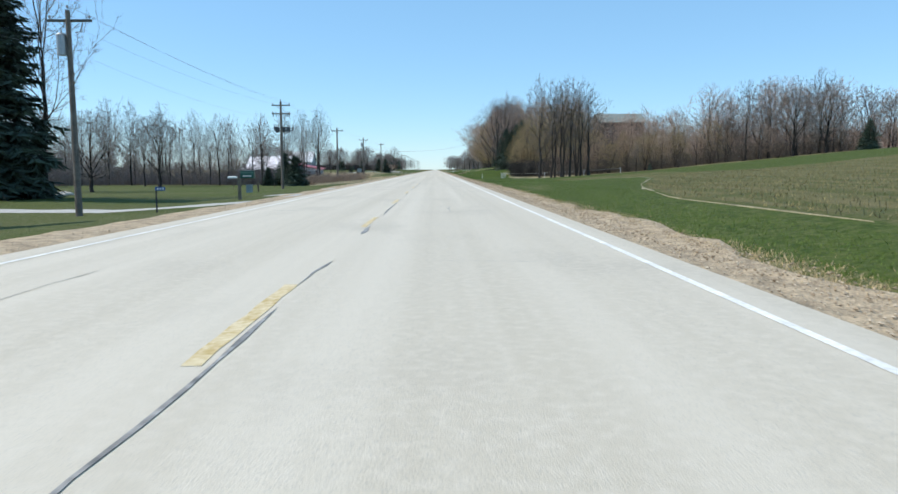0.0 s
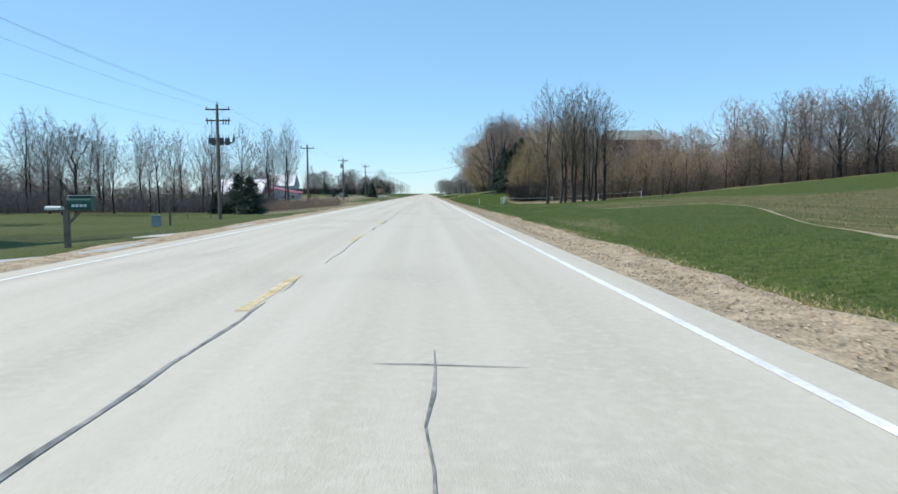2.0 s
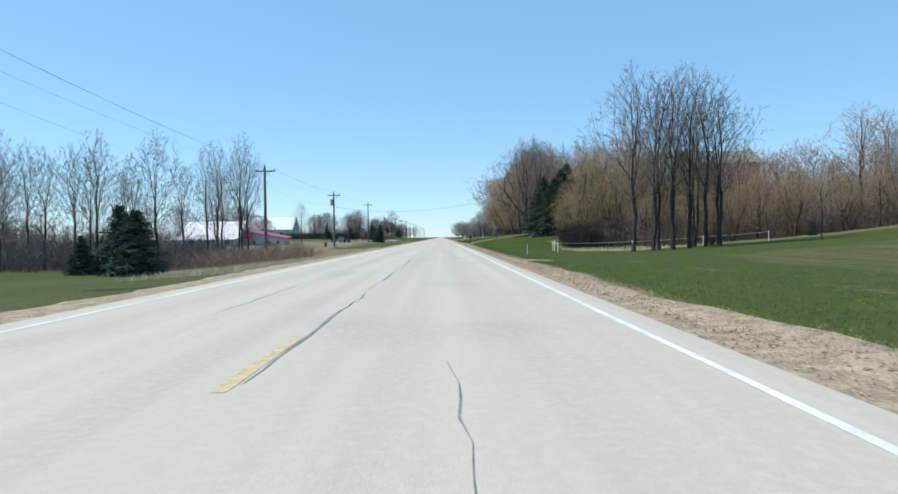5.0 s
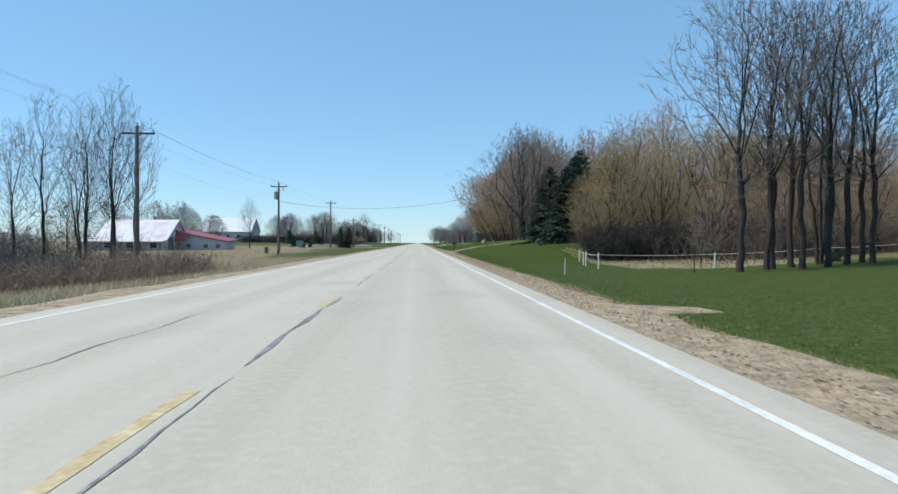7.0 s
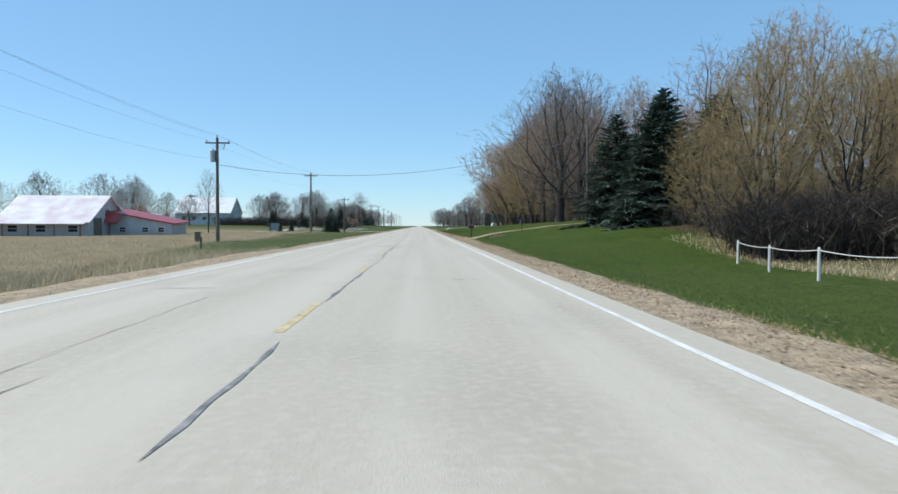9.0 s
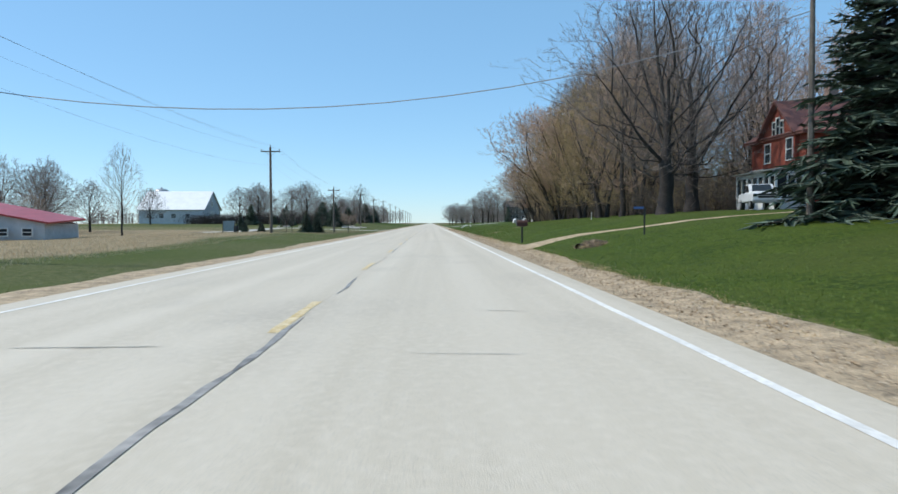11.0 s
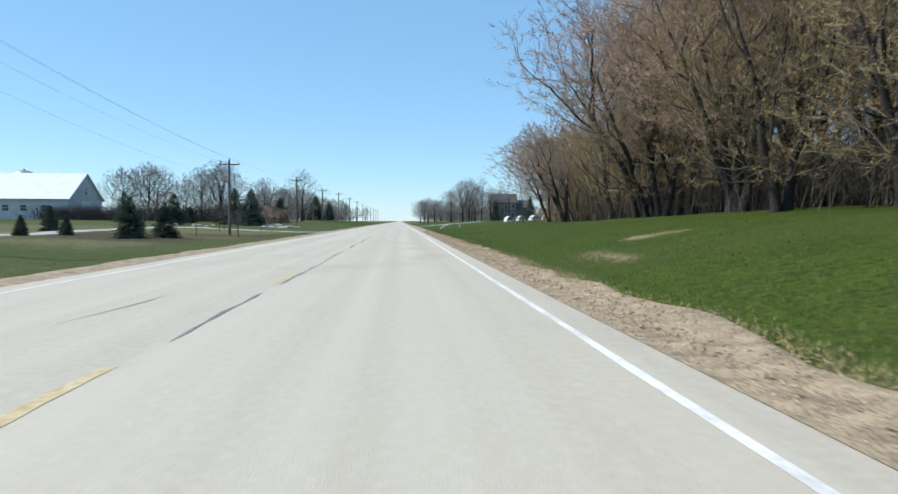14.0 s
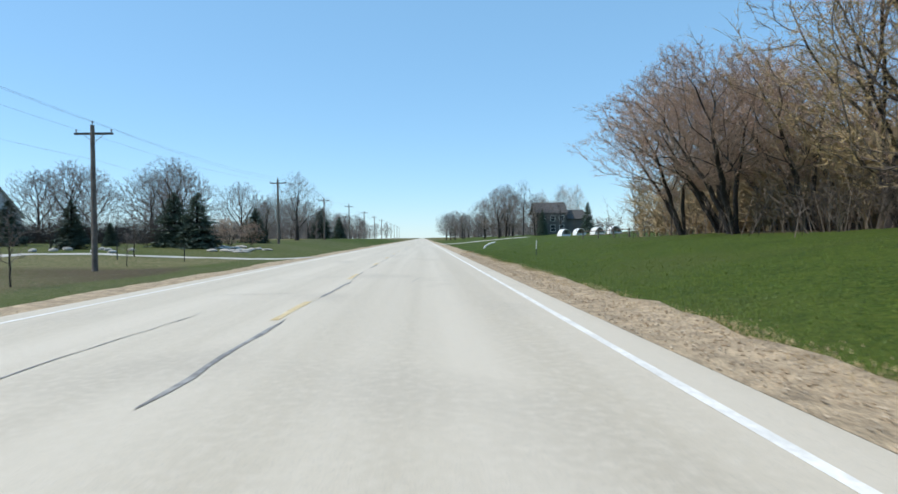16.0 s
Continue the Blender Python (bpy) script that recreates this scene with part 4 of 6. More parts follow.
# thicket of budding trees beyond the fence
some(BUDDY, [(17.6, 170, .78), (19.5, 173.5, 1.1), (22.5, 170.5, 1.1), (25, 174, 1.2), (21, 179, 1.2), (28, 172, 1.2), (24, 181, 1.25), (29, 181, 1.25), (18.6, 181, .8), (31, 176, 1.2), (17.8, 177, .72)], lo=.74, hi=.92, wide=1.0)
some(BUSH, [(16.6, 166.5, .55), (18.4, 167, .7), (20.6, 166.4, .65), (22.8, 166.2, .7), (25.2, 167, .75), (27.6, 167.3, .8), (17.2, 174, .75), (19, 181, .8), (30, 168, .8), (16.4, 171, .6)])
some(SPRUCE, [(17.4, 187, .68), (18.8, 190, .8), (17.0, 195.5, .74), (20.5, 193.5, .88), (22, 187, .75), (19.6, 198.5, .62), (25, 192, .8)], .97, 1.03, wide=1.45)
some(REDDY, [(26, 198, 1.1), (31, 194, 1.15), (29, 186, 1.1)])
# maples and budding trees by the house drive
plant(MAPLE[1], 16.8, 219.5, 0.98, 70)
plant(MAPLE[0], 20.2, 223.5, 0.95, 200)
some(REDDY, [(34, 290, 1.4), (38, 275, 1.4), (40, 262, 1.4), (39, 250, 1.35), (36, 300, 1.4), (31, 297, 1.3), (42, 240, 1.35), (46, 255, 1.4), (45, 270, 1.4)], wide=1.15)
some(REDDY, [(16.8, 231, 1.25), (24, 236, 1.35), (19.5, 239, 1.35), (26, 246, 1.4), (32, 240, 1.4), (30, 232, 1.3), (37, 232, 1.3), (40, 224, 1.25)])
some(CLUMP, [(19, 233.5, 1.25), (22, 247, 1.4), (25, 255, 1.4), (20.5, 262, 1.35), (24.5, 268, 1.4), (28.5, 261, 1.4), (21.5, 277, 1.35), (26, 284, 1.35)])
some(BUDDY, [(16.4, 236, 1.1), (18, 244, 1.2), (17.8, 252, 1.25), (19.0, 258, 1.35), (18.4, 268, 1.35), (19.2, 275, 1.3), (23, 240, 1.4), (27, 250, 1.5), (20.5, 286, 1.4), (24, 293, 1.4), (29, 275, 1.5), (30, 288, 1.5)])
some(SLIM, [(23, 251, 1.4), (27, 265, 1.4), (24, 273, 1.35), (22.5, 283, 1.3), (30, 255, 1.4), (34, 268, 1.4), (33, 280, 1.4), (35, 246, 1.4), (20.8, 256, 1.3), (21.2, 269, 1.3)])
some(BUSH, [(17.2, 226, .55), (18.4, 230, .5), (17.6, 241, .55), (19.2, 248, .6), (20.4, 255, .6), (20, 264, .6), (20.6, 272, .6), (21.2, 280, .6), (22, 290, .6), (22.4, 297, .6), (25, 261, .8), (26, 277, .8), (25, 290, .8), (24, 235, .8), (21, 229, .6), (24, 227, .6)])
some([BUSHY], [(21.5, 228, .55), (23, 225.5, .55), (17.8, 234, .5), (19.5, 227, .45)])
for i, (x, y, k, a) in enumerate([(19.8, 302, 1.12, 10), (21.4, 307.5, 1.12, -12), (19.8, 310.5, 1.0, 0), (23.6, 312, 1.12, 20), (24.2, 301, 1.12, -5), (26.5, 309, 1.15, 8), (28, 303, 1.15, -30), (18.4, 270, 1.42, 4), (19.4, 259, 1.3, -14)]):
    plant(LEAN[i % 2], x, y, k, a, sz=k * (.91 if y > 295 else 1))
some(SLIM, [(21.5, 318, .28)])
some(REDDY, [(21.5, 266, 1.4), (23.5, 262, 1.45), (26, 270, 1.5), (22.5, 275, 1.4), (28, 266, 1.5), (24.5, 280, 1.45), (31, 262, 1.5), (27, 287, 1.45), (22.5, 290, 1.35), (33, 272, 1.5)], .95, 1.05)
some(TALL, [(20.6, 263, 1.3), (21.8, 271, 1.35), (23.5, 258, 1.35), (25, 264, 1.4), (21.2, 281, 1.3), (26, 275, 1.4)], .95, 1.05)
# far right
some(ROUND, [(11, 520, 1.0), (13, 529, 1.05), (10, 540, 1.0), (15, 514, .95), (17, 536, 1.0), (22, 500, .7), (27, 425, .9), (31, 440, 1.05), (24, 450, .9), (22, 520, 1.0), (20, 560, 1.05), (19, 600, 1.05), (17, 640, 1.1), (26, 580, 1.1), (25, 480, .8)])
some(ROUND, [(19.5, 434, 1.35), (22, 441, 1.4), (17, 447, 1.2), (25, 452, 1.3)])
some(SLIM, [(29, 405, .7), (24, 424, .95)])
some(SPRUCE, [(26.5, 412, .42), (34, 402, .45)])
some(REDDY, [(40, 440, .9), (50, 420, .9), (60, 450, 1), (45, 480, 1), (36, 470, .9), (70, 420, 1)])

for o in [o for o in scene.objects if o.parent is None and o.location.z < -50]:
    for c in [*o.children_recursive, o]:
        bpy.data.objects.remove(c)


def thicket(name, n, area, tall, mat, label, seed):
    """A mass of thin stems over rectangles (x0, x1, y0, y1)."""
    rr = np.random.RandomState(seed)
    T = []
    w = np.array([(a[1] - a[0]) * (a[3] - a[2]) for a in area], float)
    cnt = (n * w / w.sum()).astype(int)
    for (x0, x1, y0, y1), c in zip(area, cnt):
        x, y = rr.uniform(x0, x1, c), rr.uniform(y0, y1, c)
        soft = 0.14 * min(x1 - x0, y1 - y0)
        x, y = x + rr.normal(0, soft, c), y + rr.normal(0, soft, c) + 0.8 * soft * np.sin(x * 0.23)
        x = np.where((x > -12) & (x < 0), x - 6, np.where((x < 15) & (x > 0), x + 6, x))
        p = np.stack([x, y, height(x, y) - 0.05], 1)
        h = tall * rr.uniform(0.35, 1.1, c)
        d = np.stack([rr.normal(0, .28, c), rr.normal(0, .28, c), np.ones(c)], 1) * h[:, None]
        T.append(twig_tris(p, p + d, .02, seed))
        for k in range(6):
            s = p + d * rr.uniform(.2, .9, (c, 1))
            e = s + np.stack([rr.normal(0, .3, c), rr.normal(0, .3, c), rr.uniform(.1, .5, c)], 1) * h[:, None]
            T.append(twig_tris(s, e, .013, seed + k))
    return tagged(tris_mesh(name, np.concatenate(T), mat), label, "brush", kind="stuff")


thicket("brush", 17000, [(-90, -26, 138, 156), (-34, -22, 142, 160), (-130, -50, 124, 142)], 2.9, M_BRUSH_GREY, "brown leafless brush under the trees", 1)
thicket("brush", 5200, [(22, 80, 158, 172), (18, 32, 166, 184)], 2.6, M_TWIG_DARK, "brown leafless brush at the wood's edge", 2)
thicket("brush", 15000, [(21, 40, 222, 305), (26, 60, 222, 330)], 3.8, M_TWIG_DARK, "brown leafless undergrowth beneath the trees", 3)
# next two: real stems, with their shade put into the near-black colour
thicket("brush", 5000, [(15.5, 34, 165.5, 169.5)], 2.7, M_BRUSH_SHADE, "dense brush behind a paddock, its shade in a near-black colour", 6)
thicket("brush", 4500, [(-58, -23, 341, 349)], 2.3, M_BRUSH_SHADE, "dark leafless hedge below farmyard trees", 8)
thicket("brush", 2200, [(-21, -12.6, 138, 153)], 1.5, M_BRUSH, "dry grey brush beside the road", 4)


def far_woods(name, n, area, tall, label, seed, mat):
    """A distant belt of bare trees, each a short trunk with a haze of branches."""
    rr = np.random.RandomState(seed)
    T = []
    for x0, x1, y0, y1 in area:
        c = n // len(area)
        x, y = rr.uniform(x0, x1, c), rr.uniform(y0, y1, c)
        h = tall * rr.uniform(0.5, 1.1, c) * (0.85 + 0.25 * np.sin(x * .05 + y * .03))
        p = np.stack([x, y, height(x, y) - 0.2], 1)
        d = np.stack([rr.normal(0, .06, c), rr.normal(0, .06, c), np.ones(c)], 1) * h[:, None]
        T.append(twig_tris(p, p + d * .7, .12, seed))
        for k in range(60):
            f = rr.uniform(0.06, .75, (c, 1))
            s = p + d * f
            e = s + np.stack([rr.normal(0, .2, c), rr.normal(0, .2, c), rr.uniform(.03, .3, c)], 1) * h[:, None] * (1.15 - f * .6)
            T.append(twig_tris(s, e, .055, seed + k))
    return tagged(tris_mesh(name, np.concatenate(T), mat), label, "woods", kind="stuff")


far_woods("far_woods", 750, [(-150, -70, 155, 215), (-260, -95, 230, 330), (-320, -80, 380, 520)], 9, "distant brown line of bare trees", 31, M_TWIG)
far_woods("far_woods", 1300, [(-60, -22, 400, 560), (20, 60, 470, 600), (-110, -30, 560, 720), (-300, -60, 700, 900), (18, 90, 620, 760), (60, 260, 430, 560)], 10, "distant brown line of bare trees", 32, M_TWIG)
far_woods("far_woods", 1000, [(34, 72, 228, 335), (24, 44, 296, 340)], 15, "bare brown wood behind the roadside trees", 34, M_TWIG_OLIVE)
far_woods("far_woods", 700, [(85, 150, 180, 215), (50, 110, 192, 225), (40, 110, 225, 300)], 16, "reddish bare wood behind the field", 33, M_TWIG_RED)


def blades(name, n, area, tall, wide, mat, label, seed, keep=None):
    rr = np.random.RandomState(seed)
    x0, x1, y0, y1 = area
    x, y = rr.uniform(x0, x1, n), rr.uniform(y0, y1, n)
    if keep is not None:
        k = keep(x, y, rr)
        x, y = x[k], y[k]
    n = len(x)
    p = np.stack([x, y, height(x, y) - 0.01], 1)
    a = rr.uniform(0, 6.283, n)
    side = np.stack([np.cos(a), np.sin(a), 0 * a], 1) * wide * rr.uniform(.6, 1.3, (n, 1))
    h = tall * rr.uniform(.5, 1.2, n)
    tip = p + np.stack([rr.normal(0, .35, n) * h, rr.normal(0, .35, n) * h, h], 1)
    ob = tris_mesh(name, np.stack([p - side, p + side, tip], 1), mat)
    return tagged(ob, label, "grass", kind="stuff")


blades("grass", 420000, (5.0, 16, 18, 330), 0.07, 0.007, M_GRASS, "short green verge grass", 11, lambda x, y, r: (r.rand(len(x)) < np.exp(-(x - 5) / 4)) & ~((y > 203) & (y < 214) & (x < 16)) & (x < field_edge(y) - .8))
blades("grass", 60000, (-16, -8.0, 25, 330), 0.06, 0.008, M_GRASS_GLARE, "short green verge grass", 12, lambda x, y, r: (r.rand(len(x)) < np.exp((x + 8) / 4)) & ~((y > 116) & (y < 178)))
blades("dry_grass", 45000, (-45, -14.5, 166, 250), 0.2, 0.009, M_DRY, "tall dry tan meadow grass", 13, lambda x, y, r: r.rand(len(x)) < np.exp((x + 15) / 16))
blades("dry_grass", 16000, (-16, -8.4, 114, 180), 0.35, 0.012, M_DRY, "dry tan roadside grass", 14)
blades("dry_grass", 7000, (14.4, 26, 150, 177), 0.2, 0.012, M_DRY, "dry straw-coloured paddock grass", 15)
blades("stubble", 45000, (8, 60, 32, 100), 0.13, 0.016, M_STUBBLE, "pale stubble tufts in a field", 18, lambda x, y, r: (x > field_edge(y) + .2) & (r.rand(len(x)) < np.exp(-(x - 8) / 30)))
blades("dry_grass", 1500, (6.3, 7.3, 197.9, 199.1), 0.13, 0.02, M_STRAW, "dead brown weeds in a ditch", 17)
blades("dry_grass", 330000, (4.1, 6.2, 20, 330), 0.06, 0.007, M_STRAW, "dead grass along the gravel", 16, lambda x, y, r: r.rand(len(x)) < 0.8 * np.exp(-((x - 4.85 - .12 * np.sin(y * .8) - .1 * np.sin(y * .31)) / .33) ** 2))


def stones(name, n, area, size, label, seed, mat=None):
    rr = np.random.RandomState(seed)
    x0, x1, y0, y1 = area
    x = rr.uniform(x0, x1, n)
    y = rr.uniform(y0, y1, n)
    s = size * rr.uniform(.4, 1.3, n) ** 1.5
    c = np.stack([x, y, np.maximum(height(x, y), -.06) + 0.02 + s * .2], 1)
    oct_ = np.array([(1, 0, 0), (-1, 0, 0), (0, 1, 0), (0, -1, 0), (0, 0, .7), (0, 0, -.7)], float)
    f = np.array([(0, 2, 4), (2, 1, 4), (1, 3, 4), (3, 0, 4), (2, 0, 5), (1, 2, 5), (3, 1, 5), (0, 3, 5)])
    v = c[:, None] + oct_[None] * s[:, None, None] * rr.uniform(.6, 1.3, (n, 6, 1))
    ob = tris_mesh(name, v[:, f].reshape(-1, 3, 3), mat or M_STONE)
    return tagged(ob, label, "gravel", kind="stuff")


stones("loose_gravel", 22000, (3.7, 4.8, 18, 320), 0.019, "loose tan gravel stones on the shoulder", 21)
stones("earth_clods", 9000, (3.95, 4.95, 18, 320), 0.024, "brown clods and dead turf along the shoulder", 23, M_CLOD)
stones("loose_gravel", 5000, (-8.0, -6.9, 22, 320), 0.016, "loose tan gravel stones on the shoulder", 22)


# ---- utility poles and wires ----
def utility_pole(x, y, z0, top, kind="single"):
    root = thing("utility_pole", x, y, z0, {"single": "weathered wooden utility pole with one crossarm", "transformer": "weathered wooden utility pole with a grey transformer", "bank": "wooden utility pole with double arms and cutouts"}[kind], "utility pole", "power line poles")
    h = top - z0
    part("pole", tube((0, 0, -0.4), (0, 0, h), 0.17, 0.11, 10), M_POLE, root, smooth=False)
    arms = [h - 0.45] if kind != "bank" else [h - 0.4, h - 1.35]
    for az in arms:
        part("crossarm", box(-1.05, 1.05, 0.1, 0.21, az - 0.06, az + 0.06, 0.01), M_POLE, root)
        for s in (-1, 1):
            part("brace", tube((s * 0.55, 0.14, az - 0.05), (0, 0.14, az - 0.5), 0.015, 0.015, 6), M_STEEL, root)
            bmi = tube((s * 0.95, 0.155, az + 0.06), (s * 0.95, 0.155, az + 0.14), 0.02, 0.02, 8)
            add_tube(bmi, (s * 0.95, 0.155, az + 0.13), (s * 0.95, 0.155, az + 0.25), 0.06, 0.035, 10)
            part("insulator", bmi, M_CERAMIC, root)
    bmi = tube((0, 0, h), (0, 0, h + 0.12), 0.02, 0.02, 8)
    add_tube(bmi, (0, 0, h + 0.1), (0, 0, h + 0.24), 0.06, 0.035, 10)
    part("insulator", bmi, M_CERAMIC, root)
    if kind == "transformer":
        bmt = tube((-0.36, 0, h - 2.1), (-0.36, 0, h - 1.15), 0.23, 0.23, 16)
        add_tube(bmt, (-0.36, 0, h - 1.15), (-0.36, 0, h - 1.07), 0.24, 0.16, 16)
        add_tube(bmt, (-0.36, 0, h - 1.1), (-0.36, 0, h - 0.85), 0.05, 0.03, 8)
        part("transformer", bmt, M_STEEL, root, "grey cylindrical transformer")
        part("bracket", box(-0.2, 0.0, -0.05, 0.05, h - 1.7, h - 1.62), M_STEEL, root)
        bmc = tube((0.5, 0.15, h - 0.95), (0.62, 0.15, h - 0.55), 0.035, 0.035, 8)
        part("cutout", bmc, M_CERAMIC, root)
        part("cutout", tube((0.25, 0.15, h - 1.0), (0.6, 0.15, h - 0.95), 0.02, 0.02, 6), M_STEEL, root)
    if kind == "bank":
        az = h - 3.25
        part("crossarm", box(-0.85, 1.25, 0.1, 0.21, az - 0.06, az + 0.06, 0.01), M_DARKSTEEL, root)
        for xx in (-0.47, 0.23, 0.74):
            unit = part("capacitor", box(xx - 0.2, xx + 0.2, 0.22, 0.42, az - 0.2, az + 0.42, 0.02), M_DARKSTEEL, root, "grey steel capacitor can")
            for q in (-0.12, 0.12):
                bmc = tube((xx + q, 0.32, az + 0.42), (xx + q, 0.32, az + 0.66), 0.045, 0.03, 8)
                add_tube(bmc, (xx + q, 0.32, az + 0.64), (xx + q, 0.32, az + 0.72), 0.02, 0.02, 6)
                part("bushing", bmc, M_CERAMIC, unit)
        for xx in (-0.78, 1.28):
            bmc = tube((xx, 0.28, az + 0.05), (xx, 0.28, az + 0.42), 0.1, 0.1, 10)
            add_tube(bmc, (xx, 0.28, az + 0.4), (xx + 0.02, 0.28, az + 0.72), 0.05, 0.03, 8)
            part("switch", bmc, M_DARKSTEEL, root)
        for xx in (-0.95, -0.62, 0.4, 0.62, 0.85):
            bmc = tube((xx, 0.3, h - 1.68), (xx + 0.06, 0.3, h - 1.3), 0.05, 0.04, 8)
            add_tube(bmc, (xx + 0.06, 0.3, h - 1.3), (xx + 0.02, 0.24, h - 1.14), 0.03, 0.03, 6)
            part("cutout", bmc, M_DARKSTEEL, root)
        part("riser", tube((0.14, 0.1, h - 3.4), (0.14, 0.08, h - 5.6), 0.03, 0.03, 6), M_STEEL, root)
    return root


POLES = [(-17.5, 12, -1.0, 8.9, "single"), (-17.5, 57.8, -1.0, 8.9, "transformer"), (-17.5, 105, -0.8, 9.0, "bank"), (-17.5, 151.5, -1.2, 8.65, "single"), (-17.4, 197, -0.15, 8.85, "transformer"), (-16.9, 246.8, 0.3, 9.5, "single"), (-17.2, 298.9, -0.3, 7.7, "single"), (-17.4, 350, 0.8, 8.9, "single"), (-17.5, 393, 1.1, 8.9, "single"), (-17.5, 438, 1.2, 9.8, "single")]
for i in range(8):
    POLES.append((-17.5, 484 + i * 47, 1.0, 9.8, "single"))
for p in POLES:
    utility_pole(p[0], p[1], hz(p[0], p[1]), p[3], p[4])


def wire(points, sag, r, label):
    pts = []
    for a, b in zip(points, points[1:]):
        a, b = Vector(a), Vector(b)
        for i in range(14):
            t = i / 14
            q = a.lerp(b, t)
            q.z -= 4 * sag * t * (1 - t)
            pts.append(q)
    pts.append(Vector(points[-1]))
    v, f = path_tube(pts, r)
    ob = link_mesh("overhead_wire", v, f, M_WIRE)
    return tagged(ob, label, "wire", "overhead wires")


for dx, dz, sag, rad in ((-0.95, -0.2, 0.45, 0.0055), (0.95, -0.2, 0.45, 0.0055), (0.0, 0.22, 0.4, 0.006), (0.12, -1.9, 0.7, 0.005)):
    wire([(p[0] + dx, p[1] + 0.155, p[3] + dz) for p in POLES[:12]], sag, rad, "thin dark overhead power line wire")
RP = (14.6, 196, hz(14.6, 196), 10.2)
rp = thing("service_pole", RP[0], RP[1], RP[2], "slim grey wooden service pole among trees", "utility pole")
part("pole", tube((0, 0, -0.3), (0, 0, RP[3] - RP[2]), 0.13, 0.09, 10), M_POLE, rp)
wire([(-17.3, 197, 6.5), (14.6, 196, 9.2)], 2.0, 0.02, "dark service cable crossing over the road")


# ---- mailboxes, signs, posts ----
def mailbox_body(root, x, y, z, w, l, h, mat, name="box", turn=True):
    """A mailbox with a rounded top, long in x."""
    bm = bmesh.new()
    prof = [(-w / 2, 0), (w / 2, 0), (w / 2, h * 0.55)] + [(w / 2 * math.cos(a), h * 0.55 + h * 0.45 * math.sin(a)) for a in np.linspace(0.3, math.pi - 0.3, 7)] + [(-w / 2, h * 0.55)]
    a = [bm.verts.new((x - l / 2, y + p, z + q)) for p, q in prof]
    b = [bm.verts.new((x + l / 2, y + p, z + q)) for p, q in prof]
    bm.faces.new(a), bm.faces.new(b[::-1])
    for i in range(len(prof)):
        j = (i + 1) % len(prof)
        bm.faces.new((a[i], a[j], b[j], b[i]))
    return part(name, bm, mat, root)


mb = thing("mailbox", 5.6, 211.0, hz(5.6, 211.0) + 0.33, "rusty dark mailbox on a thin dark post", "mailbox")
part("post", box(-0.05, 0.05, -0.05, 0.05, -0.6, 0.62, 0.008), M_DARK, mb)
part("support", box(-0.2, 0.22, -0.1, 0.1, 0.6, 0.64, 0.005), M_WOOD, mb)
mailbox_body(mb, 0, 0, 0.64, 0.34, 0.62, 0.34, M_RUST)
part("door", box(-0.325, -0.312, -0.15, 0.15, 0.66, 0.9, 0.004), M_DARK, mb)
ml = thing("mailbox", -12.5, 68.4, hz(-12.5, 68.4), "green mailbox and newspaper box on a wooden post", "mailbox")
part("post", box(-0.09, 0.09, -0.09, 0.09, -0.2, 1.32, 0.01), M_WOOD, ml)
part("support", box(-0.7, 1.0, -0.1, 0.1, 1.32, 1.37, 0.005), M_WOOD, ml)
part("brace", tube((0.05, 0, 0.85), (0.5, 0, 1.32), 0.05, 0.05, 6), M_WOOD, ml)
gb = mailbox_body(ml, 0.55, 0, 1.375, 0.42, 0.85, 0.5, M_GREEN)
part("lid_strip", box(0.12, 0.98, -0.17, 0.17, 1.872, 1.89, 0.004), M_WHITE, ml, "white strip on top")
for i in range(4):
    part("plain_bar", box(0.3 + i * 0.14, 0.4 + i * 0.14, -0.223, -0.2105, 1.47, 1.57), M_WHITE, gb)
mailbox_body(ml, -0.42, 0, 1.375, 0.3, 0.55, 0.13, M_WHITE, "newspaper_box")


def sign_post(x, y, h, w, sh, label):
    r0 = thing("address_sign", x, y, hz(x, y), label, "sign")
    part("post", box(-0.035, 0.035, -0.02, 0.02, -0.2, h, 0.005), M_DARK, r0)
    pl = part("plate", box(-0.03, w, -0.035, -0.023, h - sh, h, 0.004), M_BLUE, r0, "blue sign plate")
    for i in range(3):
        part("plain_bar", box(0.06 + i * w * .28, 0.06 + i * w * .28 + w * .16, -0.039, -0.0355, h - sh * .75, h - sh * .25), M_WHITE, pl)
    return r0


sign_post(-12.5, 54.7, 1.15, 0.42, 0.17, "small blue address sign on a dark post")
sign_post(9.5, 200, 1.2, 0.45, 0.1, "small blue address sign on a tall dark post").rotation_euler = (0, 0, 2.9)


def marker(x, y, h, dark, label):
    r0 = thing("marker_post", x, y, hz(x, y), label, "marker post", "road marker posts")
    part("post", tube((0, 0, -0.2), (0.03, 0, h), 0.026, 0.022, 8), M_WHITE if not dark else M_DARK, r0)
    part("cap", tube((0.03, 0, h), (0.05, 0, h + (0.14 if not dark else 0.5)), 0.03, 0.03, 8), M_DARK if not dark else M_WHITE, r0)


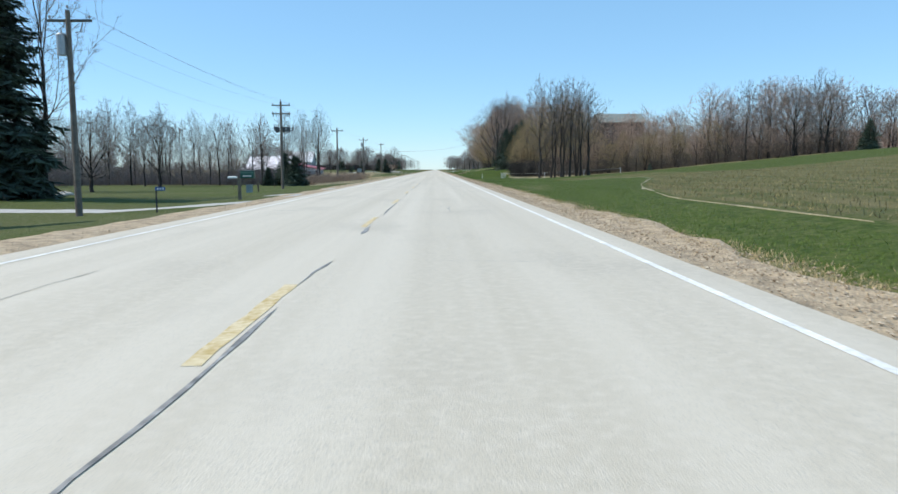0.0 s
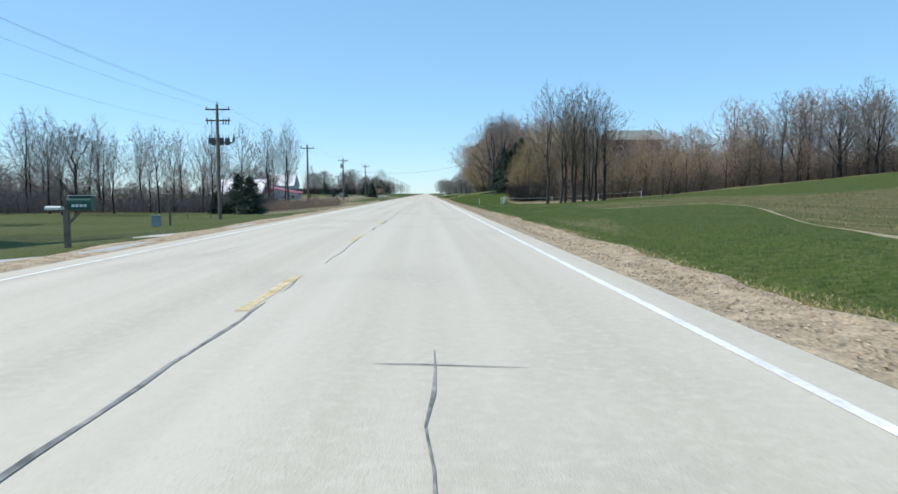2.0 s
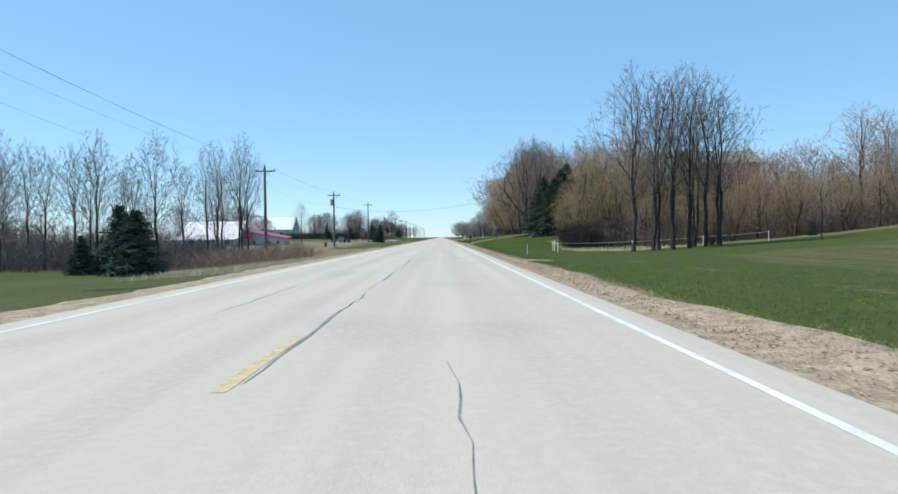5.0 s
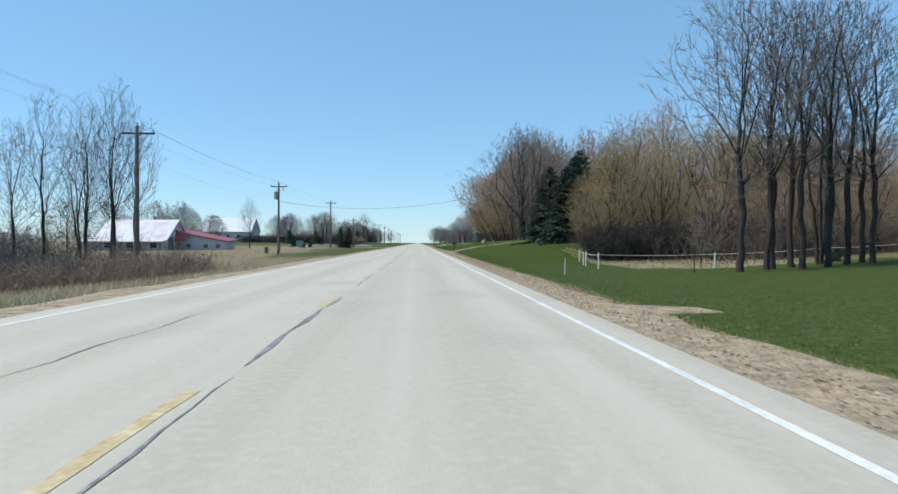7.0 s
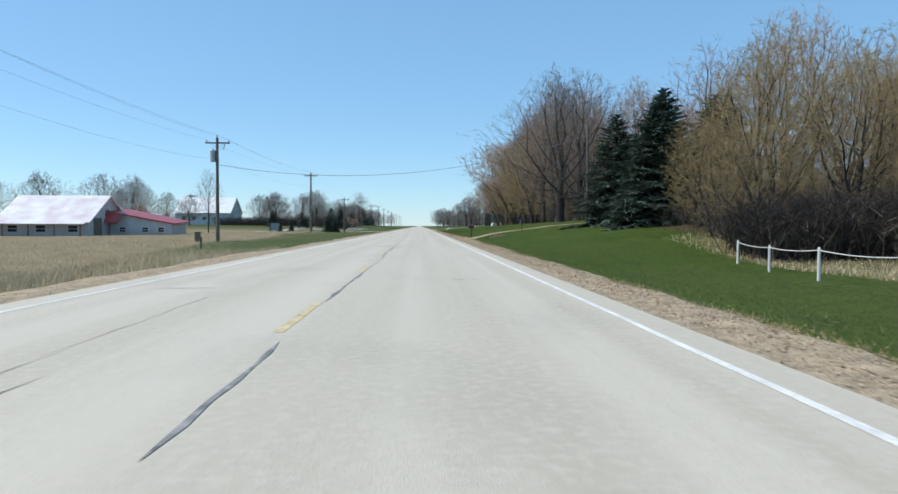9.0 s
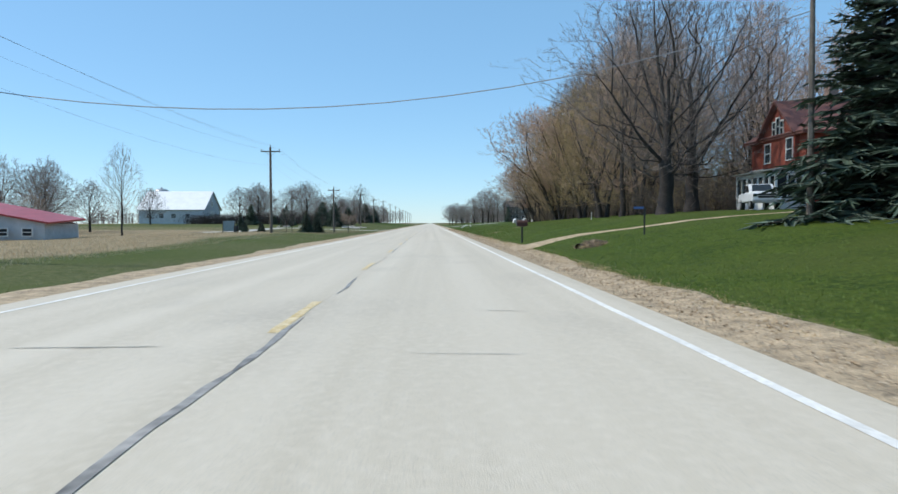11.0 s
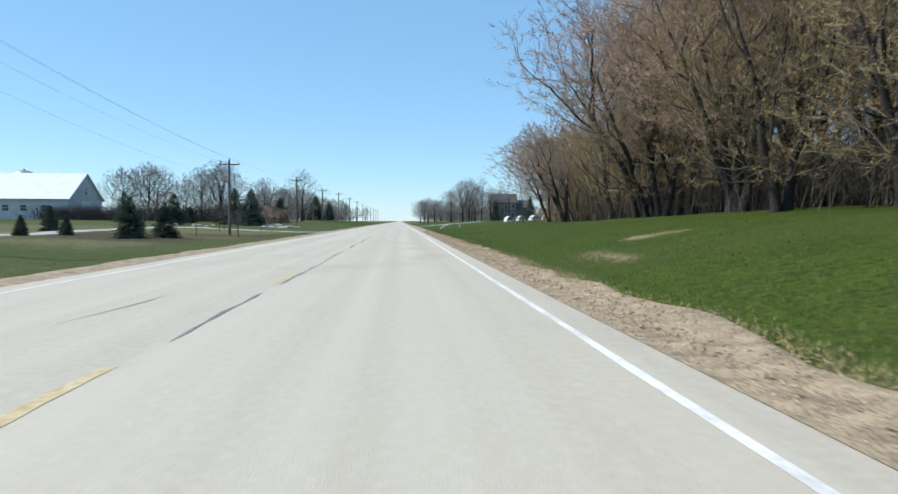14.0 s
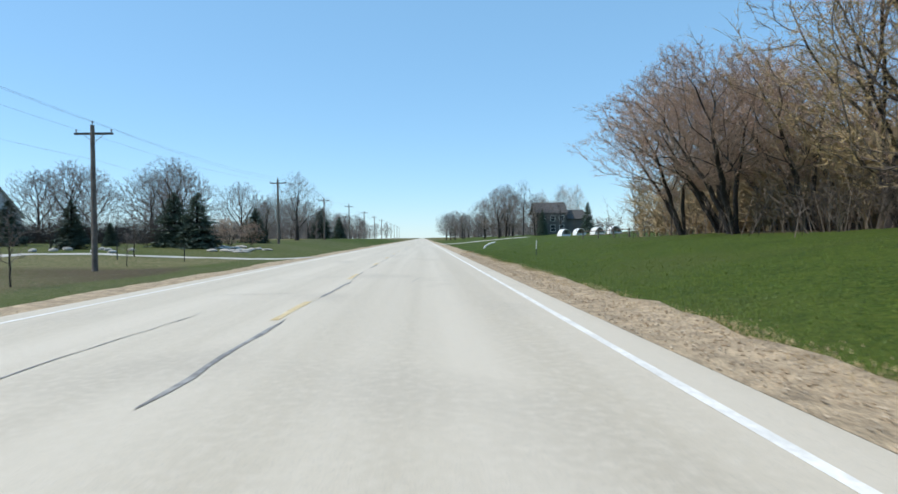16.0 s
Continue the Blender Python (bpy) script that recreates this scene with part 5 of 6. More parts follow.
marker(7.7, 141, 0.85, False, "white marker post with a dark top")
marker(12.9, 225.4, 0.6, False, "short white stake at the wood's edge")
marker(7.6, 302, 0.4, True, "dark marker post with a pale reflector")
stk2 = thing("wooden_stake", -15.2, 185, hz(-15.2, 185), "thin wooden stake in dry grass", "stake")
part("post", box(-0.05, 0.05, -0.05, 0.05, -0.2, 0.85, 0.01), M_WOOD, stk2)
ped = thing("utility_box", -17.6, 90.6, hz(-17.6, 90.6), "grey-green utility pedestal on a lawn", "utility box")
part("body", box(-0.26, 0.26, -0.25, 0.25, -0.1, 0.68, 0.03), M_PED, ped)
part("lid", box(-0.29, 0.29, -0.28, 0.28, 0.68, 0.75, 0.02), M_PED, ped)
stk = thing("wooden_stake", -16.9, 91.2, hz(-16.9, 91.2), "short wooden stake beside a utility box", "stake")
part("post", box(-0.06, 0.06, -0.06, 0.06, -0.2, 1.1, 0.01), M_WOOD, stk)
ped2 = thing("utility_box", -18.5, 195, hz(-18.5, 195), "small brown utility pedestal in dry grass", "utility box")
part("body", box(-0.2, 0.2, -0.18, 0.18, 0, 0.75, 0.02), M_WOOD, ped2)
part("lid", box(-0.23, 0.23, -0.21, 0.21, 0.75, 0.82, 0.01), M_WOOD, ped2)
for x, y in ((-20.8, 106.6), (-18.9, 107), (-23.5, 106.5)):
    s2 = thing("fence_stake", x, y, hz(x, y), "short dark stake at the lawn's edge", "stake", "lawn stakes")
    part("post", tube((0, 0, -0.2), (0, 0, 0.6), 0.045, 0.04, 7), M_WOOD, s2)

# ---- white rope fence ----
FENCE = [(33, 150.2), (26.5, 150.4), (19.5, 150.8), (12.1, 151.6), (12.2, 155.5), (13.2, 160.6), (13.8, 164.6)]
fence = thing("rope_fence", 13.4, 158, hz(13.4, 158), "white rope fence on white posts round a paddock", "fence")
fb = fence.matrix_world.inverted()
tops = []
for i, (x, y) in enumerate(FENCE):
    z = hz(x, y)
    p0, p1 = fb @ Vector((x, y, z - 0.2)), fb @ Vector((x, y, z + 0.98))
    bm = tube(p0, p1, 0.05, 0.045, 10)
    add_tube(bm, p1, p1 + Vector((0, 0, 0.05)), 0.045, 0.01, 10)
    part("post", bm, M_WHITE, fence)
    tops.append((x, y, z + 0.93))
for lv in (0.0,):
    for a, b in zip(tops, tops[1:]):
        pts = []
        for k in range(9):
            q = Vector(a).lerp(Vector(b), k / 8)
            q.z += lv - 0.28 * (k / 8) * (1 - k / 8) * (1 if lv == 0 else 2.2)
            pts.append(fb @ q)
        v, f = path_tube(pts, 0.016, 6)
        link_mesh("rope", v, f, M_ROPE, fence)


# ---- buildings ----
def window(root, x0, x1, z0, z1, y, out=-1, axis="y", frame=M_WHITE, bars=1):
    """A framed window on a wall plane; axis names the wall's normal."""
    def bx(a0, a1, b0, b1, c0, c1):
        return box(a0, a1, min(b0, b1), max(b0, b1), c0, c1) if axis == "y" else box(min(b0, b1), max(b0, b1), a0, a1, c0, c1)
    w = new("window")
    w.parent = root
    part("pane", bx(x0, x1, y + out * 0.006, y + out * 0.02, z0, z1), M_GLASS, w)
    t = 0.08
    bm = bx(x0 - t, x0, y, y + out * 0.06, z0 - t, z1 + t)
    for a in ((x1, x1 + t, z0 - t, z1 + t), (x0, x1, z1, z1 + t), (x0, x1, z0 - t, z0)):
        b2 = bx(a[0], a[1], y, y + out * 0.06, a[2], a[3])
        m2 = bpy.data.meshes.new("t")
        b2.to_mesh(m2)
        bm.from_mesh(m2)
        bpy.data.meshes.remove(m2)
        b2.free()
    zc = (z0 + z1) / 2
    b2 = bx(x0, x1, y + out * 0.02, y + out * 0.05, zc - 0.03, zc + 0.03)
    m2 = bpy.data.meshes.new("t")
    b2.to_mesh(m2)
    bm.from_mesh(m2)
    bpy.data.meshes.remove(m2)
    b2.free()
    part("window_frame", bm, frame, w)
    return w


def gable_house(root, x0, x1, y0, y1, z0, eave, peak, wall, roof, ridge="x", over=0.35, thick=0.14):
    """Walls with gables and two roof slabs; the ridge runs along x or y."""
    if ridge == "x":
        ym = (y0 + y1) / 2
        prof = [(y0, z0), (y1, z0), (y1, eave), (ym, peak), (y0, eave)]
        mk = lambda x, p: (x, p[0], p[1])
        a0, a1 = x0, x1
    else:
        xm = (x0 + x1) / 2
        prof = [(x0, z0), (x1, z0), (x1, eave), (xm, peak), (x0, eave)]
        mk = lambda y, p: (p[0], y, p[1])
        a0, a1 = y0, y1
    bm = bmesh.new()
    a = [bm.verts.new(mk(a0, p)) for p in prof]
    b = [bm.verts.new(mk(a1, p)) for p in prof]
    bm.faces.new(a), bm.faces.new(b[::-1])
    for i in range(5):
        j = (i + 1) % 5
        if i in (0, 1, 4):
            bm.faces.new((a[i], a[j], b[j], b[i]))
    part("wall", bm, wall, root)
    lo, hi, mid = prof[4], prof[2], prof[3]
    for e in (lo, hi):
        run, rise = e[0] - mid[0], e[1] - mid[1]
        k = 1 + over / abs(run)
        f = (mid[0] + run * k, mid[1] + rise * k)
        pts = [mk(a0 - over, mid), mk(a1 + over, mid), mk(a1 + over, f), mk(a0 - over, f)]
        sgn = 1 if run > 0 else -1
        n = (0, -rise * sgn, abs(run)) if ridge == "x" else (-rise * sgn, 0, abs(run))
        part("roof", slab(pts, n, thick), roof, root)


b1 = thing("barn", -49.5, 233, hz(-45, 233), "old white barn with a faded red and white metal roof", "barn")
gable_house(b1, -3.9, 7.5, -6, 6, -0.3, 1.75, 5.15, M_BARN, M_ROOF_PINK, "x", 0.4)
part("side_wall", box(-7.0, -3.905, -5.8, 4.8, -0.3, 1.4), M_BARN, b1)
part("side_roof", slab([(-7.3, -6.3, 1.4), (-4.32, -6.3, 2.0), (-4.32, 5.0, 2.5), (-7.3, 5.0, 1.6)], (-0.2, -0.05, 1), 0.12), M_ROOF_PINK, b1)
part("roof", slab([(-6.0, -6.0, 1.72), (7.5, -6.0, 1.72), (7.5, -7.4, 1.35), (-6.0, -7.4, 1.35)], (0, -0.26, 1), 0.1), M_ROOF_PINK, b1)
for i in range(5):
    part("post", box(-5.8 + i * 3.2, -5.65 + i * 3.2, -7.3, -7.15, -0.3, 1.38), M_WOOD, b1)
for i in range(16):
    x = -4.1 + i * 0.78
    part("roof_rib", tube((x, -6.2, 1.75), (x, 0, 5.27), 0.025, 0.025, 4), M_ROOF, b1)
for x in (-2.5, 1, 5):
    window(b1, x, x + 1.2, 0.4, 1.2, -6, -1, "y", M_WHITE)
window(b1, -1.2, 0.2, 2.4, 3.5, 7.5, 1, "x", M_WHITE)
part("barn_door", box(7.502, 7.56, -4.5, -2.2, -0.2, 2.2), M_WOOD, b1)
b1s = thing("shed", -37.8, 236, hz(-37, 236), "low shed with a red metal roof beside a barn", "shed")
part("wall", slab([(-4.0, -3, -0.3), (4.2, -3, -0.3), (4.2, -3, 1.45), (-4.0, -3, 3.0)], (0, 1, 0), 6.0), M_BARN, b1s)
part("roof", slab([(-4.2, -3.4, 3.05), (4.7, -3.4, 1.4), (4.7, 3.3, 1.75), (-4.2, 3.3, 3.5)], (0.18, -0.06, 1), 0.16), M_ROOF_RED, b1s, "red metal lean-to roof")
part("roof", slab([(-4.2, -3.42, 3.1), (-2.2, -3.42, 2.7), (-2.4, -4.6, 1.5), (-4.2, -4.6, 1.6)], (0, -0.7, 0.7), 0.08), M_ROOF_RED, b1s, "small red pent roof")
for x in (-2.5, 0.5, 2.6):
    window(b1s, x, x + 0.8, 0.4, 1.0, -3.6, -1, "y", M_WHITE)
b2 = thing("barn", -64.2, 356, hz(-58, 356) + 0.3, "large pale barn with a bright white metal roof", "barn")
gable_house(b2, -8, 8, -7, 7, -0.7, 3.4, 8.0, M_BARN, M_ROOF, "x", 0.4)
for i in range(19):
    x = -8.2 + i * 0.9
    part("roof_rib", tube((x, -7.2, 3.4), (x, 0, 8.16), 0.025, 0.025, 4), M_ROOF, b2)
for x in (-6, -3, 0, 3.5):
    window(b2, x, x + 1.1, 1.2, 2.2, -7, -1, "y", M_WHITE)
window(b2, -0.7, 0.7, 4.2, 5.4, 8, 1, "x", M_WHITE)
part("barn_door", box(8.002, 8.06, -1.6, 1.6, -0.2, 3.0), M_WHITE, b2)
silo = thing("silo", -75, 372, hz(-75, 372), "round grey silo with a domed top behind a barn", "silo")
part("body", tube((0, 0, -0.3), (0, 0, 8.8), 2.0, 2.0, 20), M_CONCRETE, silo)
bm = bmesh.new()
bmesh.ops.create_uvsphere(bm, u_segments=20, v_segments=10, radius=2.05, matrix=Matrix.Translation((0, 0, 8.8)) @ Matrix.Diagonal((1, 1, .5, 1)))
part("dome", bm, M_STEEL, silo, smooth=True)
part("vent_cap", tube((0, 0, 9.7), (0, 0, 10.1), 0.3, 0.2, 10), M_STEEL, silo)

# right: the red and white farmhouse
hx, hy = 25.0, 216.0
house = thing("farmhouse", hx, hy, hz(23, 214), "two-storey farmhouse, red shingled above and white below", "house")
part("wall", box(0, 9, 0, 8, -0.6, 3.05), M_SIDING, house, "white lower wall")
part("upper_wall", box(0.02, 8.98, 0.02, 7.98, 3.05, 5.15), M_SHINGLE, house, "red shingled upper wall")
for i in range(9):
    part("shingle_course", box(-0.02, 9.02, -0.02, 8.02, 3.08 + i * 0.225, 3.12 + i * 0.225), M_SHINGLE, house)
# hipped main roof
ev, rz = 5.1, 7.7
c = [(-0.45, -0.45), (9.45, -0.45), (9.45, 8.45), (-0.45, 8.45)]
ra, rb = (3.2, 4.0, rz), (6.0, 4.0, rz)
for pts in ([(*c[0], ev), (*c[1], ev), rb, ra], [(*c[1], ev), (*c[2], ev), rb], [(*c[2], ev), (*c[3], ev), ra, rb], [(*c[3], ev), (*c[0], ev), ra]):
    n = (Vector(pts[1]) - Vector(pts[0])).cross(Vector(pts[2]) - Vector(pts[0]))
    part("roof", slab(pts, n, 0.12), M_ROOFSH, house, "red-brown shingled hip roof")
part("soffit", box(-0.44, 9.44, -0.44, 8.44, 5.03, 5.1), M_ROOFSH, house)
# gable towards the road
gable_house(house, -0.3, 4.2, 0.9, 5.5, 3.05, 5.4, 7.55, M_SHINGLE, M_ROOFSH, "x", 0.35)
for y0, z1 in ((2.45, 6.2), (3.0, 6.45), (3.55, 6.2)):
    window(house, y0, y0 + 0.42, 5.3, z1, -0.3, -1, "x")
window(house, 1.15, 1.95, 3.45, 4.85, -0.3, -1, "x")
window(house, 4.3, 5.1, 3.45, 4.75, -0.3, -1, "x")
window(house, 3.6, 4.7, 3.5, 4.9, 0.02, -1, "y")
window(house, 6.2, 7.2, 3.5, 4.9, 0.02, -1, "y")
window(house, 2.0, 3.6, 0.9, 2.5, 0.0, -1, "y")
window(house, 5.4, 6.8, 0.9, 2.5, 0.0, -1, "y")
part("trim", box(-0.1, 9.1, -0.1, 8.1, 2.95, 3.1), M_WHITE, house)
part("corner_board", box(-0.05, 0.12, -0.05, 0.12, -0.4, 2.95), M_WHITE, house)
part("chimney", box(3.3, 3.95, 3.2, 3.85, 6.8, 8.8), M_BRICK, house)
part("chimney_cap", box(3.22, 4.03, 3.12, 3.93, 8.8, 8.92), M_CONCRETE, house)
porch = new("porch")
porch.parent = house
part("porch_floor", box(-1.8, -0.12, 0.4, 6.4, -0.6, 0.3), M_WHITE, porch)
part("porch_roof", slab([(-2.15, 0.1, 2.55), (-0.11, 0.1, 2.95), (-0.11, 6.7, 2.95), (-2.15, 6.7, 2.55)], (-.16, 0, 1), 0.1), M_GREYROOF, porch)
part("porch_beam", box(-1.85, -1.65, 0.35, 6.45, 2.3, 2.55), M_WHITE, porch)
part("porch_beam", box(-1.6, -0.12, 0.35, 0.5, 2.3, 2.55), M_WHITE, porch)
part("porch_wall", box(-1.8, -1.7, 0.5, 6.4, 0.3, 0.95), M_WHITE, porch)
part("porch_wall", box(-1.65, -0.12, 0.4, 0.5, 0.3, 0.75), M_WHITE, porch)
for i in range(8):
    part("porch_column", box(-1.84, -1.68, 0.38 + i * 0.85, 0.52 + i * 0.85, 0.3, 2.3, 0.01), M_WHITE, porch)
for i in range(7):
    part("porch_window", box(-1.76, -1.73, 0.54 + i * 0.85, 1.21 + i * 0.85, 0.97, 2.28), M_GLASS, porch)
for i in range(2):
    part("porch_column", box(-1.05 + i * .55, -0.95 + i * .55, 0.38, 0.5, 0.3, 2.3, 0.01), M_WHITE, porch)
part("porch_window", box(-1.66, -0.14, 0.43, 0.46, 0.77, 2.28), M_GLASS, porch)

# far right dark house, grey-roofed house behind the wood, hoop shelters
dh = thing("house", 30.5, 430, hz(30, 428), "dark two-storey house with a grey roof", "house")
gable_house(dh, -3, 4, -4, 4, -0.3, 5.2, 7.6, M_DARKWALL, M_ROOFDARK, "x", 0.4)
gable_house(dh, 4, 8.5, -3, 3, -0.3, 3.8, 5.8, M_DARKWALL, M_ROOFDARK, "x", 0.4)
for x in (-2, 0.3, 2.4):
    window(dh, x, x + 1.0, 3.2, 4.4, -4, -1, "y")
    window(dh, x, x + 1.0, 0.8, 2.2, -4, -1, "y")
gh = thing("barn", 41, 185.5, hz(41, 185.5), "tall weathered barn with a grey-green roof in the wood", "barn")
gable_house(gh, -4.5, 5, -4.5, 4.5, -0.3, 9.2, 11.2, M_DARKWALL, M_GREYROOF, "x", 0.5)
for x in (-3.6, -0.6, 2.4):
    window(gh, x, x + 1.2, 6.4, 7.8, -4.5, -1, "y")
window(gh, -0.8, 0.8, 7.5, 9.0, -4.5, -1, "x")
part("barn_door", box(-4.56, -4.502, -1.8, 1.8, 0, 3.6), M_WOOD, gh)


def hutch(x, y, s, turn):
    r0 = thing("calf_shelter", x, y, hz(x, y), "small white arched livestock shelter", "shelter", "white shelters", turn)
    v, f, n = [], [], 10
    for yy in (-1.4 * s, 1.4 * s):
        for rad in (1.25 * s, 1.17 * s):
            v += [(rad * math.cos(math.pi * k / n), yy, 1.35 * rad * math.sin(math.pi * k / n)) for k in range(n + 1)]
    m = n + 1
    for k in range(n):
        f += [(k, k + 1, 2 * m + k + 1, 2 * m + k), (m + k + 1, m + k, 3 * m + k, 3 * m + k + 1), (k + 1, k, m + k, m + k + 1), (2 * m + k, 2 * m + k + 1, 3 * m + k + 1, 3 * m + k)]
    link_mesh("shell", v, f, M_WHITE, r0)
    part("back_panel", slab([(1.16 * s * math.cos(math.pi * k / n), 1.3 * s, 1.56 * s * math.sin(math.pi * k / n)) for k in range(n + 1)], (0, 1, 0), 0.04), M_WHITE, r0)
    part("front_rail", box(-1.2 * s, 1.2 * s, -1.44 * s, -1.38 * s, 0.0, 0.45 * s), M_WHITE, r0)


for x, y, s, a in ((26.4, 388, .75, 12), (29.4, 389, .75, 8), (32, 386, .8, 10), (34.5, 384, .85, 0)):
    hutch(x, y, s, a)
pf = thing("board_fence", 24, 351, hz(24, 351), "grey wooden paddock fence", "fence")
pi = pf.matrix_world.inverted()
for i in range(9):
    x, y = 21.5 + i * 1.9, 351 - i * 0.4
    z = hz(x, y)
    part("post", box(x - 24 - .07, x - 24 + .07, y - 351 - .07, y - 351 + .07, z - 0.2 - hz(24, 351), z + 1.2 - hz(24, 351)), M_WOOD, pf)
    if i:
        for h in (0.5, 1.0):
            part("rail", tube(pi @ Vector((x - 1.9, y + .4, hz(x - 1.9, y + .4) + h)), pi @ Vector((x, y, z + h)), 0.05, 0.05, 4), M_WOOD, pf)
cp = thing("culvert_pipe", 6.25, 198.2, hz(6.25, 198.2) + 0.02, "dark corrugated culvert end under dead weeds", "pipe")
v, f = path_tube([(0.42, 0.78, -0.02), (0.2, 0.38, 0.03), (0.02, 0.04, 0.06)], 0.14, 12)
link_mesh("pipe", v, f, M_DARK, cp)
weeds = thing("dead_weeds", 6.85, 198.5, hz(6.85, 198.5), "tangled brown dead weeds over a culvert end", "weeds")
rw = np.random.RandomState(83)
for nm, mat, count, wide in (("stalk", M_TWIG_RED, 500, .008), ("straw", M_STRAW, 320, .009), ("dead_leaf", M_TWIG_DARK, 420, .014)):
    ang, rad = rw.uniform(0, 6.283, count), np.sqrt(rw.uniform(0, 1, count))
    gx, gy = rad * np.cos(ang) * .62, rad * np.sin(ang) * .85
    gz = np.array([hz(6.85 + u, 198.5 + v) for u, v in zip(gx, gy)]) - hz(6.85, 198.5) + .22 * (1 - rad ** 2) * rw.uniform(.1, 1, count)
    low = np.stack([gx, gy, gz], 1)
    tagged(tris_mesh(nm, twig_tris(low, low + rw.normal(0, 1, (count, 3)) * [.12, .12, .06] + [0, 0, .05], wide, 7), mat, weeds), kind="stuff")
wp = thing("culvert_pipe", 8.2, 338, hz(8.2, 338), "short bent white pipe in the grass", "pipe")
v, f = path_tube([(-0.7, 0, -0.1), (-0.45, 0, 0.2), (0, 0, 0.45), (0.6, 0, 0.6)], 0.09, 8)
link_mesh("pipe", v, f, M_WHITE, wp)


# ---- vehicles by the house ----
def wheel(root, x, y, r, w):
    wl = new("wheel")
    wl.parent = root
    part("tyre", tube((x - w / 2, y, r), (x + w / 2, y, r), r, r, 20), M_RUBBER, wl)
    part("rim", tube((x - w / 2 - .012, y, r), (x + w / 2 + .012, y, r), r * .58, r * .58, 14), M_STEEL, wl)


def extrude_profile(prof, x0, x1, inset=0.0):
    """A side profile (y, z) made solid between x0 and x1."""
    bm = bmesh.new()
    a = [bm.verts.new((x0, p, q)) for p, q in prof]
    b = [bm.verts.new((x1, p, q)) for p, q in prof]
    bm.faces.new(a), bm.faces.new(b[::-1])
    for i in range(len(prof)):
        j = (i + 1) % len(prof)
        bm.faces.new((a[i], a[j], b[j], b[i]))
    bmesh.ops.recalc_face_normals(bm, faces=bm.faces)
    bmesh.ops.bevel(bm, geom=bm.edges[:], offset=0.05, segments=2, affect="EDGES")
    return bm


def pickup(x, y, turn):
    r0 = thing("pickup_truck", x, y, hz(x, y), "white pickup truck parked on the grass", "pickup truck", turn=turn)
    part("body", extrude_profile([(-2.75, .55), (2.75, .55), (2.75, 1.12), (0.9, 1.15), (0.9, 1.2), (-2.75, 1.2)], -.97, .97), M_PAINT_WHITE, r0)
    part("hood", extrude_profile([(2.68, 1.05), (2.6, 1.22), (1.1, 1.32), (0.8, 1.05)], -.8, .8), M_PAINT_WHITE, r0)
    part("cab", extrude_profile([(-0.95, 1.15), (1.15, 1.15), (0.45, 1.85), (-0.8, 1.88)], -.84, .84), M_PAINT_WHITE, r0)
    part("windscreen", slab([(-.7, 1.08, 1.27), (.7, 1.08, 1.27), (.62, .56, 1.79), (-.62, .56, 1.79)], (0, .7, .7), 0.03), M_GLASS, r0)
    for s in (-1, 1):
        part("side_window", slab([(s * .845, -.7, 1.28), (s * .845, .75, 1.28), (s * .845, .4, 1.76), (s * .845, -.65, 1.78)], (s, 0, 0), .015), M_GLASS, r0)
        part("headlight", box(s * .8 - .13, s * .8 + .13, 2.74, 2.79, .88, 1.06, .01), M_GLASS, r0)
        part("mirror", box(s * 1.05 - .08, s * 1.05 + .08, .75, .85, 1.22, 1.45, .02), M_DARK, r0)
    part("grille", box(-.6, .6, 2.74, 2.79, .78, 1.08, .01), M_DARK, r0)
    part("grille_bar", box(-.6, .6, 2.785, 2.8, .91, .95), M_STEEL, r0)
    part("bumper", box(-.98, .98, 2.72, 2.92, .42, .66, .04), M_STEEL, r0)
    for yy in (1.75, -1.75):
        for s in (-1, 1):
            wheel(r0, s * .84, yy, .39, .26)
    return r0


def small_car(x, y, turn):
    r0 = thing("car", x, y, hz(x, y), "red compact car parked beside the house", "car", turn=turn)
    part("body", extrude_profile([(-2.0, .3), (2.0, .3), (2.05, .65), (1.0, .88), (-1.9, .92), (-2.05, .6)], -.82, .82), M_PAINT_RED, r0)
    part("cab", extrude_profile([(-1.6, .88), (1.05, .86), (.25, 1.33), (-1.0, 1.36)], -.7, .7), M_PAINT_RED, r0)
    part("windscreen", slab([(-.6, .98, .93), (.6, .98, .93), (.52, .34, 1.29), (-.52, .34, 1.29)], (0, .5, .85), .03), M_GLASS, r0)
    for s in (-1, 1):
        part("side_window", slab([(s * .705, -1.2, .95), (s * .705, .75, .95), (s * .705, .2, 1.27), (s * .705, -.95, 1.29)], (s, 0, 0), .015), M_GLASS, r0)
        part("headlight", box(s * .6 - .15, s * .6 + .15, 2.0, 2.06, .6, .72, .01), M_WHITE, r0)
    for yy in (1.25, -1.25):
        for s in (-1, 1):
            wheel(r0, s * .74, yy, .3, .2)
    return r0


pickup(20.9, 213.8, 166).scale = (0.86, 0.86, 0.86)
small_car(26.2, 213.0, 110)

